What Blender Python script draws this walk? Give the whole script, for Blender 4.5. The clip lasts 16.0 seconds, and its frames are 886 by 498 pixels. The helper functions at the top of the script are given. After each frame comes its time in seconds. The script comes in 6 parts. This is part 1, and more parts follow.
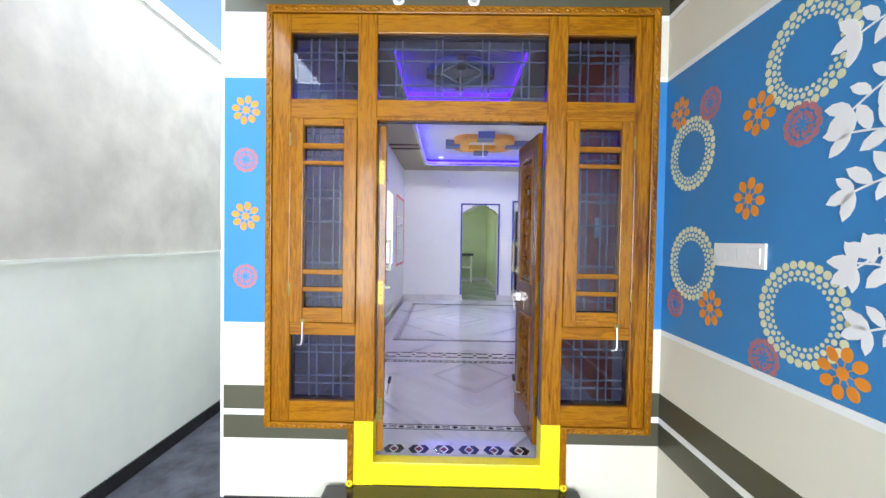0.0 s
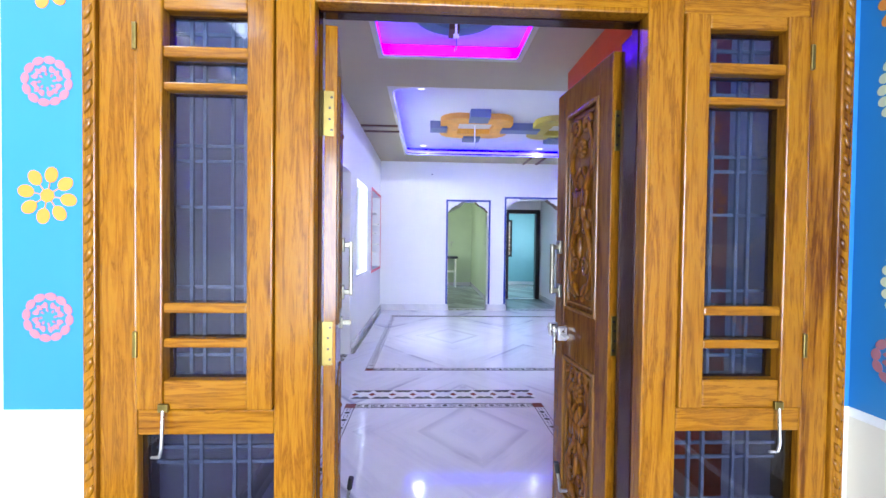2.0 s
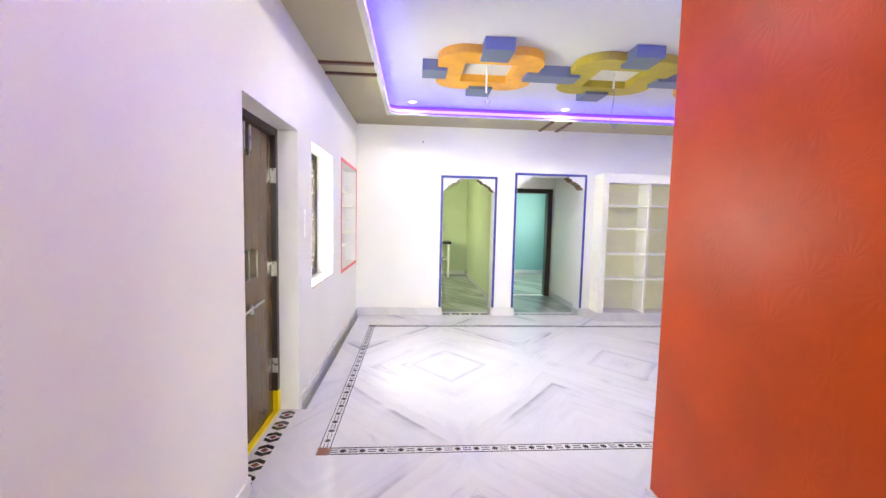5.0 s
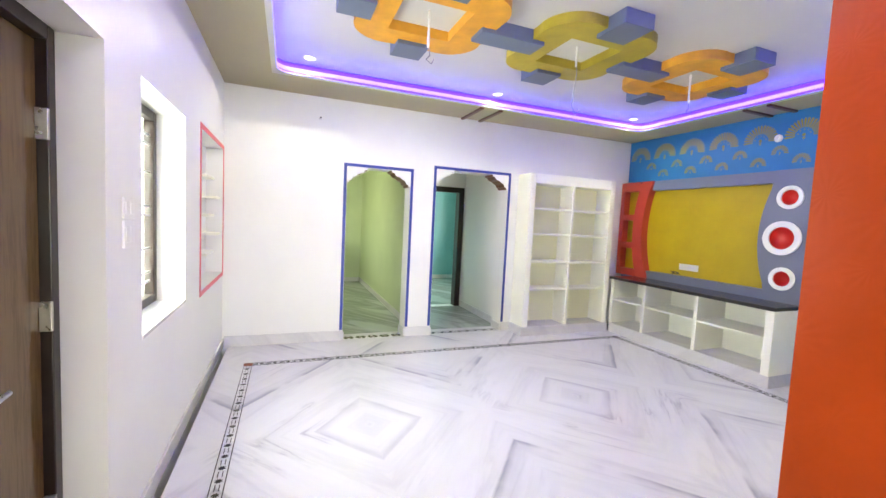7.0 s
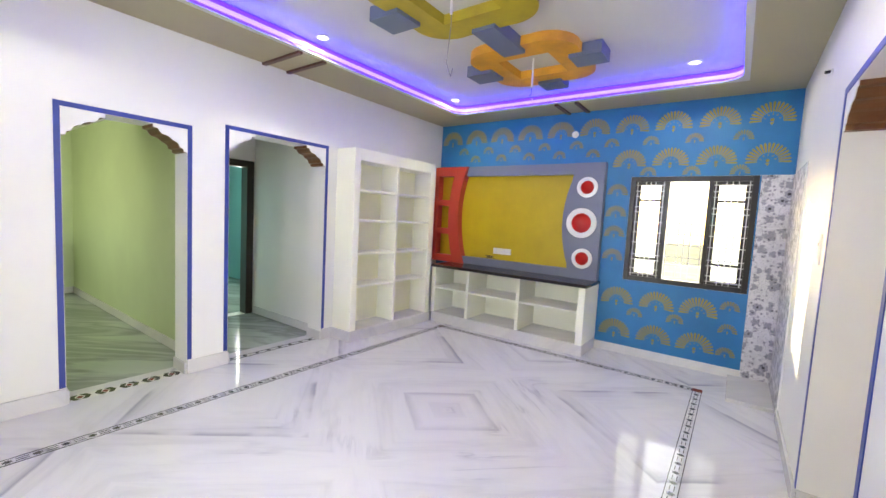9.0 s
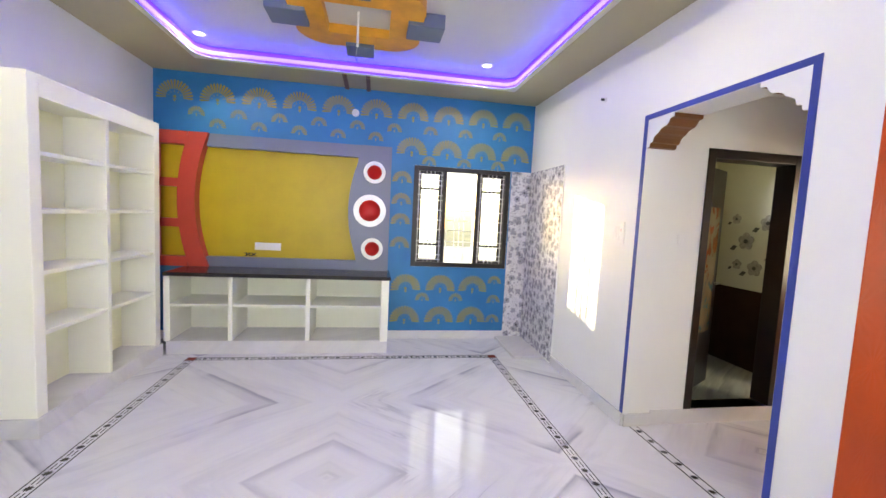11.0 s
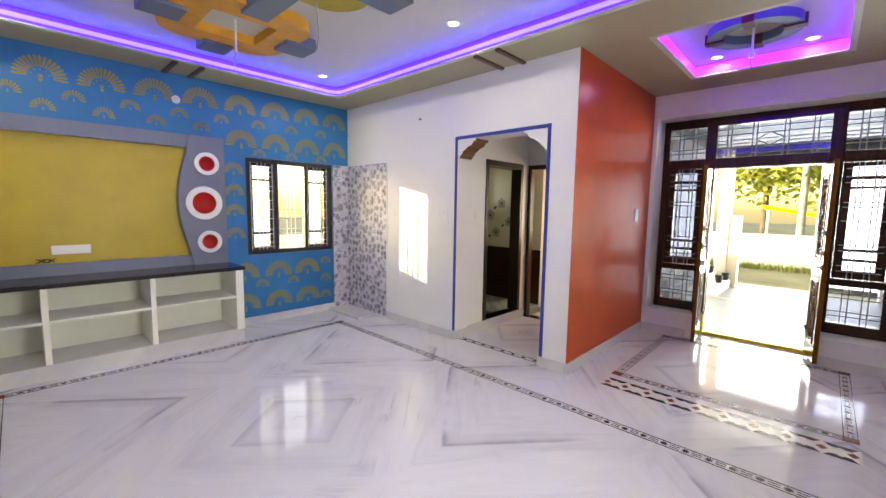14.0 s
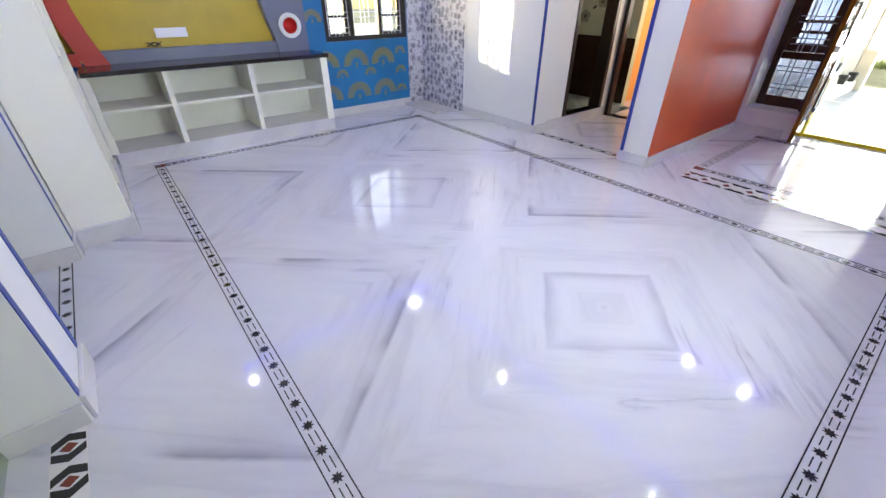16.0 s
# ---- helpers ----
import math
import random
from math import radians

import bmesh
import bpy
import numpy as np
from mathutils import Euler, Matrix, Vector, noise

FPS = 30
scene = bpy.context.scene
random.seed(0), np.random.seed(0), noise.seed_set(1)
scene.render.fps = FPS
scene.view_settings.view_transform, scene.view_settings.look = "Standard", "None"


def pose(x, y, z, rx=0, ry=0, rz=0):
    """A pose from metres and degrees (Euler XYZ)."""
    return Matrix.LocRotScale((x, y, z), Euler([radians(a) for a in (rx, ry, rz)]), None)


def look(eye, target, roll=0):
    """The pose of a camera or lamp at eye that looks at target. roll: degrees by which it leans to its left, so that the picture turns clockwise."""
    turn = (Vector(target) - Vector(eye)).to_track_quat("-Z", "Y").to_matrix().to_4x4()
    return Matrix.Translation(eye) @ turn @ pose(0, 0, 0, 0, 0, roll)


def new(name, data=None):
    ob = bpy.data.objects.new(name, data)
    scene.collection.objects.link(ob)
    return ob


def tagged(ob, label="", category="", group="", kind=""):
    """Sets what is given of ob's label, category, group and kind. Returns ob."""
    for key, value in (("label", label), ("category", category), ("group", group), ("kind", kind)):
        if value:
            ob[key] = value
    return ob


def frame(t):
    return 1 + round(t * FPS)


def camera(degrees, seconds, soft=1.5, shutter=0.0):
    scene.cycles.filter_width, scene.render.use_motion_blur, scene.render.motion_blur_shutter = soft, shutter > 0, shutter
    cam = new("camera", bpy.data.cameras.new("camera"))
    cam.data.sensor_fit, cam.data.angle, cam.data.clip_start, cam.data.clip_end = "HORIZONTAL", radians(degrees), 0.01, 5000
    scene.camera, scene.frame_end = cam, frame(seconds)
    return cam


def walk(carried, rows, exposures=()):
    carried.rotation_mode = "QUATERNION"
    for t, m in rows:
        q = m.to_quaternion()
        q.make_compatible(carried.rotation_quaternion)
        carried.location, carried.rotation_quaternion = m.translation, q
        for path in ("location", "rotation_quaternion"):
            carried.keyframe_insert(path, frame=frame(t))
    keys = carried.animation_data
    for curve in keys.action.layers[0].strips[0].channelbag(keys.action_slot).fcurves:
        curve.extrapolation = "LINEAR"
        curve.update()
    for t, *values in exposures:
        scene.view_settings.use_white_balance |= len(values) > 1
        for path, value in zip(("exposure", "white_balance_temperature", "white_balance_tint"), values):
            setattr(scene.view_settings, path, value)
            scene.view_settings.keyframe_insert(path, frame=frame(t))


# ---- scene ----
cam = camera(95.4, 16.0)
PATH = [
    (0, (0.61, 0.2, 1.361), (0.587, 2.199, 1.317), 0.9),
    (0.5, (0.575, 0.348, 1.35), (0.558, 2.347, 1.301), 0.6),
    (1, (0.581, 0.648, 1.356), (0.583, 2.648, 1.322), 0.7),
    (1.5, (0.545, 0.997, 1.354), (0.595, 2.996, 1.332), 0.8),
    (2, (0.518, 1.362, 1.364), (0.599, 3.36, 1.328), 0.7),
    (2.5, (0.562, 1.761, 1.37), (0.657, 3.758, 1.308), 1.2),
    (3, (0.482, 2.212, 1.32), (0.63, 4.205, 1.258), 1.5),
    (3.5, (0.455, 2.544, 1.347), (0.608, 4.537, 1.259), 1.4),
    (4, (0.475, 2.707, 1.495), (0.608, 4.699, 1.38), 1.4),
    (4.2, (0.498, 2.754, 1.511), (0.625, 4.746, 1.391), 1.2),
    (6.3, (0.474, 3.872, 1.6), (0.866, 5.823, 1.398), 2.6),
    (6.5, (0.406, 4.012, 1.577), (0.898, 5.942, 1.398), 2.8),
    (7, (0.262, 4.286, 1.558), (0.987, 6.145, 1.417), 2.8),
    (7.5, (0.204, 4.575, 1.534), (1.176, 6.318, 1.402), 2.8),
    (8, (0.155, 4.855, 1.527), (1.358, 6.446, 1.376), 2.7),
    (8.2, (0.134, 4.958, 1.532), (1.428, 6.476, 1.381), 2.7),
    (10.3, (0.466, 6.475, 1.536), (2.43, 6.808, 1.362), 3.3),
    (10.5, (0.49, 6.634, 1.536), (2.476, 6.792, 1.364), 3.1),
    (11, (0.521, 6.98, 1.528), (2.485, 6.641, 1.365), 2.9),
    (11.5, (0.605, 7.203, 1.513), (2.375, 6.285, 1.358), 2.2),
    (12, (0.596, 7.367, 1.527), (1.997, 5.946, 1.392), 1.4),
    (12.5, (0.404, 7.666, 1.529), (1.467, 5.977, 1.398), 1.0),
    (13, (0.202, 7.986, 1.527), (1.163, 6.24, 1.37), 0.9),
    (13.5, (0.149, 8.317, 1.519), (1.233, 6.647, 1.335), 0.8),
    (14, (0.147, 8.507, 1.539), (1.516, 7.063, 1.333), 0.9),
    (14.5, (0.117, 8.632, 1.527), (1.759, 7.507, 1.333), 1.5),
    (15, (0.105, 8.768, 1.531), (1.838, 7.792, 1.32), 1.7),
    (15.5, (0.155, 8.898, 1.516), (1.763, 7.833, 0.988), 0.4),
    (15.6, (0.158, 8.915, 1.506), (1.715, 7.836, 0.865), 0.3),
    (16, (0.126, 8.899, 1.406), (1.445, 7.842, 0.338), 0.1),
]
EXPOSURES = [(0.0, 1.6, 5900, 11), (0.5, 1.65, 5900, 11), (1.0, 1.75, 5750, 11), (2.0, 2.05, 5300, 16), (2.5, 2.25, 5300, 14), (3.0, 2.5, 5700, 14), (3.5, 2.65, 6700, 10), (4.0, 2.6, 7450, 7), (6.5, 2.35, 7350, 2),
             (7.0, 2.35, 7450, 1), (8.0, 2.1, 7500, 1), (11.0, 2.15, 7450, 3), (11.5, 2.15, 7450, 4), (12.0, 2.0, 7500, 4), (12.5, 1.8, 7650, 3), (13.5, 1.7, 7800, 5), (15.0, 2.0, 7450, 3), (15.5, 1.85, 7200, 3), (16.0, 1.9, 6300, 5)]
walk(cam, [(t, look(eye, target, roll)) for t, eye, target, roll in PATH], EXPOSURES)

# ---- world, sun and exposure ----
SUN = Vector((1.0, 0.585, 0.21)).normalized()
world = bpy.data.worlds.new("sky")
scene.world = world
world.use_nodes = True
wn = world.node_tree
sky = wn.nodes.new("ShaderNodeTexSky")
sky.sky_type, sky.sun_disc = "NISHITA", False
sky.sun_elevation = math.asin(SUN.z)
sky.sun_rotation = math.atan2(SUN.x, SUN.y)
wn.links.new(sky.outputs[0], wn.nodes["Background"].inputs[0])
wn.nodes["Background"].inputs[1].default_value = 0.15
sun = new("sun", bpy.data.lights.new("sun", "SUN"))
sun.data.energy, sun.data.angle, sun.data.color = 3.3, radians(0.5), (1.0, 0.9, 0.72)
sun.matrix_world = look(SUN * 30, (0, 0, 0))


def area_lamp(name, m, sx, sy, watts, colour, shape="RECTANGLE"):
    ob = new(name, bpy.data.lights.new(name, "AREA"))
    d = ob.data
    d.shape, d.size, d.size_y, d.energy, d.color = shape, sx, sy, watts, colour
    ob.matrix_world = m
    return ob


# area lamps standing in for the sky at the openings
DAY = (0.92, 0.96, 1.0)
area_lamp("daylight_east_window", pose(5.75, 5.93, 1.5, 0, 90, 0), 1.2, 1.2, 4.5, DAY)
area_lamp("daylight_west_window", pose(-0.78, 7.08, 1.55, 0, -90, 0), 1.2, 0.8, 20.0, DAY)
area_lamp("daylight_porch", pose(0.3, -4.6, 1.6, 90, 0, 0), 6.5, 3.6, 460, DAY)
area_lamp("daylight_side_passage", pose(-1.07, 2.6, 3.4), 0.6, 6.0, 34, DAY)
# added fill for the back rooms, at window holes that are out of view
area_lamp("fill_kitchen", pose(-0.5, 11.9, 1.6, 0, -90, 0), 1.0, 1.0, 7.0, (0.98, 1.0, 0.84))
area_lamp("fill_back_room", pose(4.3, 13.0, 1.6, 0, 90, 0), 1.0, 1.0, 11, DAY)
area_lamp("fill_orange_room", pose(2.08, 2.4, 1.5, 0, -90, 0), 1.0, 1.0, 14, (1.0, 0.9, 0.75))
area_lamp("fill_bathroom", pose(4.9, 4.0, 1.9, 0, 90, 0), 0.5, 0.5, 1.3, DAY)


# ---- materials ----
def mat(name, build):
    m = bpy.data.materials.new(name)
    m.use_nodes = True
    nt = m.node_tree
    b = nt.nodes["Principled BSDF"]
    build(nt, b)
    return m


def node(nt, kind, **sets):
    n = nt.nodes.new(kind)
    for k, v in sets.items():
        if k in n.inputs:
            n.inputs[k].default_value = v
    return n


def coords(nt, scale=(1, 1, 1)):
    """Object-space position, which is the world's position for everything built in place."""
    g = nt.nodes.new("ShaderNodeTexCoord")
    mp = nt.nodes.new("ShaderNodeMapping")
    mp.inputs["Scale"].default_value = scale
    nt.links.new(g.outputs["Object"], mp.inputs[0])
    return mp.outputs[0]


def ramp(nt, fac, stops):
    r = nt.nodes.new("ShaderNodeValToRGB")
    el = r.color_ramp.elements
    while len(el) < len(stops):
        el.new(0.5)
    for e, (p, c) in zip(el, stops):
        e.position, e.color = p, (*c, 1) if len(c) == 3 else c
    nt.links.new(fac, r.inputs[0])
    return r.outputs[0]


def noise_tex(nt, vec, scale, detail=4, rough=0.55, distort=0.0):
    n = node(nt, "ShaderNodeTexNoise", Scale=scale, Detail=detail, Roughness=rough, Distortion=distort)
    nt.links.new(vec, n.inputs["Vector"])
    return n.outputs[0]


def bump(nt, b, height, strength, dist=0.01):
    n = node(nt, "ShaderNodeBump", Strength=strength, Distance=dist)
    nt.links.new(height, n.inputs["Height"])
    nt.links.new(n.outputs[0], b.inputs["Normal"])


def rough_from(nt, b, fac, lo, hi):
    n = node(nt, "ShaderNodeMapRange")
    n.inputs["To Min"].default_value, n.inputs["To Max"].default_value = lo, hi
    nt.links.new(fac, n.inputs[0])
    nt.links.new(n.outputs[0], b.inputs["Roughness"])


def paint(name, colour, rough=0.5, vary=0.05, bumpy=0.12, grain=60.0, blotch=1.3):
    """Painted plaster or metal: large faint blotches and a fine roller grain."""
    def build(nt, b):
        v = coords(nt)
        big = noise_tex(nt, v, blotch, 5, 0.6)
        fine = noise_tex(nt, v, grain, 3, 0.6)
        lo = tuple(max(c * (1 - vary * 1.6), 0) for c in colour)
        hi = tuple(min(c * (1 + vary), 1) for c in colour)
        nt.links.new(ramp(nt, big, [(0.3, lo), (0.7, hi)]), b.inputs["Base Color"])
        rough_from(nt, b, big, max(rough - 0.06, 0.02), min(rough + 0.08, 1))
        bump(nt, b, fine, bumpy, 0.002)
    return mat(name, build)


def combed_paint(name, colour):
    """Texture paint combed into overlapping fans: rays spread from scattered centres as a soft relief."""
    m = paint(name, colour, 0.32, 0.10, 0.10, 30.0, 2.2)
    nt = m.node_tree
    b = nt.nodes["Principled BSDF"]
    b.inputs["Specular IOR Level"].default_value = 0.22
    v = coords(nt, (0.0, 1.0, 1.0))
    vor = node(nt, "ShaderNodeTexVoronoi", Scale=4.6, Randomness=0.85)
    nt.links.new(v, vor.inputs["Vector"])
    off = nt.nodes.new("ShaderNodeVectorMath")
    off.operation = "SUBTRACT"
    nt.links.new(v, off.inputs[0])
    nt.links.new(vor.outputs["Position"], off.inputs[1])
    sep = nt.nodes.new("ShaderNodeSeparateXYZ")
    nt.links.new(off.outputs[0], sep.inputs[0])
    def op(kind, p, q):
        n = nt.nodes.new("ShaderNodeMath")
        n.operation = kind
        for i, k in enumerate((p, q)):
            if isinstance(k, (int, float)): n.inputs[i].default_value = k
            else: nt.links.new(k, n.inputs[i])
        return n.outputs[0]
    wob = op("MULTIPLY", noise_tex(nt, v, 7, 4), 8.0)
    rays = op("SINE", op("ADD", op("MULTIPLY", op("ARCTAN2", sep.outputs[2], sep.outputs[1]), 15.0), wob), 0)
    far = ramp(nt, op("MULTIPLY", vor.outputs["Distance"], 1.6), [(0.12, (0, 0, 0)), (0.5, (1, 1, 1)), (0.85, (0.5, 0.5, 0.5))])
    bump(nt, b, op("MULTIPLY", rays, far), 0.075, 0.004)
    return m


def metal(name, colour, rough=0.3):
    def build(nt, b):
        v = coords(nt)
        b.inputs["Metallic"].default_value = 1.0
        n = noise_tex(nt, v, 35, 3)
        nt.links.new(ramp(nt, n, [(0.3, tuple(c * 0.8 for c in colour)), (0.7, colour)]), b.inputs["Base Color"])
        rough_from(nt, b, n, rough * 0.7, rough * 1.4)
    return mat(name, build)


def wood(name, dark, mid, light, scale=(9, 9, 0.75), gloss=0.18):
    """Varnished wood: broad figure and fine streaks along the length that scale stretches."""
    def build(nt, b):
        v = coords(nt, scale)
        big = noise_tex(nt, v, 0.8, 3, 0.5, 1.3)
        v2 = coords(nt, tuple(k * 5 for k in scale))
        fine = noise_tex(nt, v2, 1.3, 5, 0.65, 0.6)
        mx = nt.nodes.new("ShaderNodeMath")
        mx.operation = "MULTIPLY_ADD"
        mx.inputs[1].default_value = 0.44
        h = nt.nodes.new("ShaderNodeMath")
        h.operation = "MULTIPLY"
        h.inputs[1].default_value = 0.56
        nt.links.new(big, h.inputs[0])
        nt.links.new(fine, mx.inputs[0])
        nt.links.new(h.outputs[0], mx.inputs[2])
        nt.links.new(ramp(nt, mx.outputs[0], [(0.34, dark), (0.42, mid), (0.48, light), (0.520, mid), (0.535, tuple((a + c) / 2 for a, c in zip(dark, mid))), (0.55, mid), (0.62, light), (0.72, mid)]), b.inputs["Base Color"])
        b.inputs["Roughness"].default_value = gloss
        b.inputs["Coat Weight"].default_value = 0.15
        b.inputs["Specular IOR Level"].default_value = 0.25
        b.inputs["Coat Roughness"].default_value = 0.07
        bump(nt, b, fine, 0.06, 0.002)
    return mat(name, build)


def marble(name, base, vein, cell=None, tone=0.12, rough=0.12):
    """Polished marble. With a cell (half periods along x and y, centre), the slabs are book-matched: veins mirror about each joint and close into diamonds."""
    def build(nt, b):
        def op(kind, p, q):
            n = nt.nodes.new("ShaderNodeMath")
            n.operation = kind
            for i, k in enumerate((p, q)):
                if isinstance(k, (int, float)): n.inputs[i].default_value = k
                else: nt.links.new(k, n.inputs[i])
            return n.outputs[0]
        v = coords(nt)
        warp = noise_tex(nt, v, 0.9, 5, 0.6)
        sep = nt.nodes.new("ShaderNodeSeparateXYZ")
        nt.links.new(v, sep.inputs[0])
        if cell:
            half_x, half_y, cx, cy = cell
            u = op("MULTIPLY", op("PINGPONG", op("SUBTRACT", sep.outputs[0], cx), half_x), 1.2)
            w = op("PINGPONG", op("SUBTRACT", sep.outputs[1], cy), half_y)
            far, along = op("ADD", u, w), op("SUBTRACT", u, w)
        else:
            w = op("ADD", sep.outputs[1], sep.outputs[2])
            far, along = op("ADD", sep.outputs[0], op("MULTIPLY", w, 0.7)), op("SUBTRACT", op("MULTIPLY", sep.outputs[0], 0.7), w)
        comb = nt.nodes.new("ShaderNodeCombineXYZ")
        nt.links.new(op("MULTIPLY", far, 1.9), comb.inputs[0])
        nt.links.new(op("MULTIPLY", along, 0.28), comb.inputs[1])
        vec = comb.outputs[0]
        n1 = noise_tex(nt, vec, 0.75, 5, 0.55, 0.5)
        n2 = noise_tex(nt, vec, 1.5, 6, 0.55, 0.6)
        soft = tuple(c * (1 - tone) for c in base)
        deep = tuple(a * 0.84 + v * 0.16 for a, v in zip(base, vein))
        c1 = ramp(nt, n1, [(0.32, base), (0.44, soft), (0.48, deep), (0.50, soft), (0.55, base), (0.62, base), (0.70, soft), (0.80, base)])
        c2 = ramp(nt, n2, [(0.42, (1, 1, 1)), (0.48, (0.96, 0.96, 0.97)), (0.497, (0.93, 0.93, 0.945)), (0.53, (0.98, 0.98, 0.985)), (0.6, (1, 1, 1))])
        mix = nt.nodes.new("ShaderNodeMix")
        mix.data_type, mix.blend_type = "RGBA", "MULTIPLY"
        nt.links.new(ramp(nt, noise_tex(nt, v, 0.8, 3), [(0.38, (0.15, 0.15, 0.15)), (0.62, (0.95, 0.95, 0.95))]), mix.inputs[0])
        nt.links.new(c1, mix.inputs[6]); nt.links.new(c2, mix.inputs[7])
        out = mix.outputs[2]
        if cell:
            def times(col, fac):
                m = nt.nodes.new("ShaderNodeMix")
                m.data_type, m.blend_type = "RGBA", "MULTIPLY"
                nt.links.new(fac, m.inputs[0])
                nt.links.new(out, m.inputs[6]); nt.links.new(col, m.inputs[7])
                return m.outputs[2]
            wob = op("ADD", far, op("MULTIPLY", op("SUBTRACT", warp, 0.5), 0.13))
            # nested diamonds round each centre, and the dark seam of the larger diamond between the centres
            small = ramp(nt, op("MULTIPLY", wob, 1.6), [(0.0, (0.90, 0.90, 0.92)), (0.06, (0.99, 0.99, 0.99)), (0.24, (0.98, 0.98, 0.985)), (0.30, (0.92, 0.92, 0.94)), (0.34, (1, 1, 1)), (0.58, (0.98, 0.98, 0.985)),
                         (0.66, (0.86, 0.86, 0.89)), (0.745, (0.76, 0.76, 0.81)), (0.79, (0.99, 0.99, 0.99)), (1.0, (1, 1, 1))])
            out = times(small, ramp(nt, noise_tex(nt, v, 1.9, 3), [(0.30, (0.35, 0.35, 0.35)), (0.60, (1, 1, 1))]))
            seam = ramp(nt, op("SUBTRACT", wob, 1.1), [(0.40, (1, 1, 1)), (0.50, (0.97, 0.97, 0.98)), (0.53, (0.50, 0.50, 0.58)), (0.55, (0.62, 0.62, 0.69)), (0.60, (0.86, 0.86, 0.90)), (0.75, (0.95, 0.95, 0.97)), (0.9, (1, 1, 1))])
            out = times(seam, ramp(nt, noise_tex(nt, v, 1.37, 3), [(0.42, (0.04, 0.04, 0.04)), (0.56, (1, 1, 1))]))
            # scattered dark streaks and clouded patches that follow the veins
            streak = ramp(nt, noise_tex(nt, vec, 1.15, 5, 0.55, 0.4), [(0.44, (1, 1, 1)), (0.474, (0.84, 0.84, 0.87)), (0.482, (0.66, 0.66, 0.72)), (0.50, (0.96, 0.96, 0.97)), (0.54, (1, 1, 1))])
            out = times(streak, ramp(nt, noise_tex(nt, v, 1.1, 2), [(0.54, (0, 0, 0)), (0.66, (1, 1, 1))]))
            cloud = ramp(nt, noise_tex(nt, vec, 2.6, 6, 0.6, 0.8), [(0.38, (0.90, 0.90, 0.92)), (0.54, (1, 1, 1))])
            out = times(cloud, ramp(nt, noise_tex(nt, v, 0.7, 3), [(0.42, (0, 0, 0)), (0.66, (1, 1, 1))]))
        nt.links.new(out, b.inputs["Base Color"])
        b.inputs["Specular IOR Level"].default_value = 0.38
        rough_from(nt, b, warp, rough * 0.7, rough * 1.4)
    return mat(name, build)


def glow(name, colour, strength):
    def build(nt, b):
        b.inputs["Base Color"].default_value = (*colour, 1)
        b.inputs["Emission Color"].default_value = (*colour, 1)
        b.inputs["Emission Strength"].default_value = strength
    return mat(name, build)


def glass(name, tint, rough=0.0):
    def build(nt, b):
        b.inputs["Base Color"].default_value = (*tint, 1)
        b.inputs["Transmission Weight"].default_value = 1.0
        b.inputs["Roughness"].default_value = rough
        b.inputs["IOR"].default_value = 1.45
    return mat(name, build)


def art_laminate():
    """A printed door panel: orange-red blossoms above and sea-green leaves below on cream."""
    def build(nt, b):
        v = coords(nt, (1, 1, 0.7))
        sep = nt.nodes.new("ShaderNodeSeparateXYZ")
        nt.links.new(v, sep.inputs[0])
        hue = ramp(nt, sep.outputs[2], [(0.72, (0.16, 0.30, 0.28)), (0.80, (0.42, 0.11, 0.03))])
        mask = ramp(nt, noise_tex(nt, v, 9, 3, 0.55, 1.0), [(0.50, (0, 0, 0)), (0.57, (1, 1, 1))])
        ground = ramp(nt, noise_tex(nt, v, 4, 3), [(0.3, (0.36, 0.29, 0.15)), (0.7, (0.50, 0.43, 0.26))])
        mix = nt.nodes.new("ShaderNodeMix")
        mix.data_type = "RGBA"
        nt.links.new(mask, mix.inputs[0]); nt.links.new(ground, mix.inputs[6]); nt.links.new(hue, mix.inputs[7])
        nt.links.new(mix.outputs[2], b.inputs["Base Color"])
        b.inputs["Roughness"].default_value = 0.25
    return mat("printed_door_laminate", build)


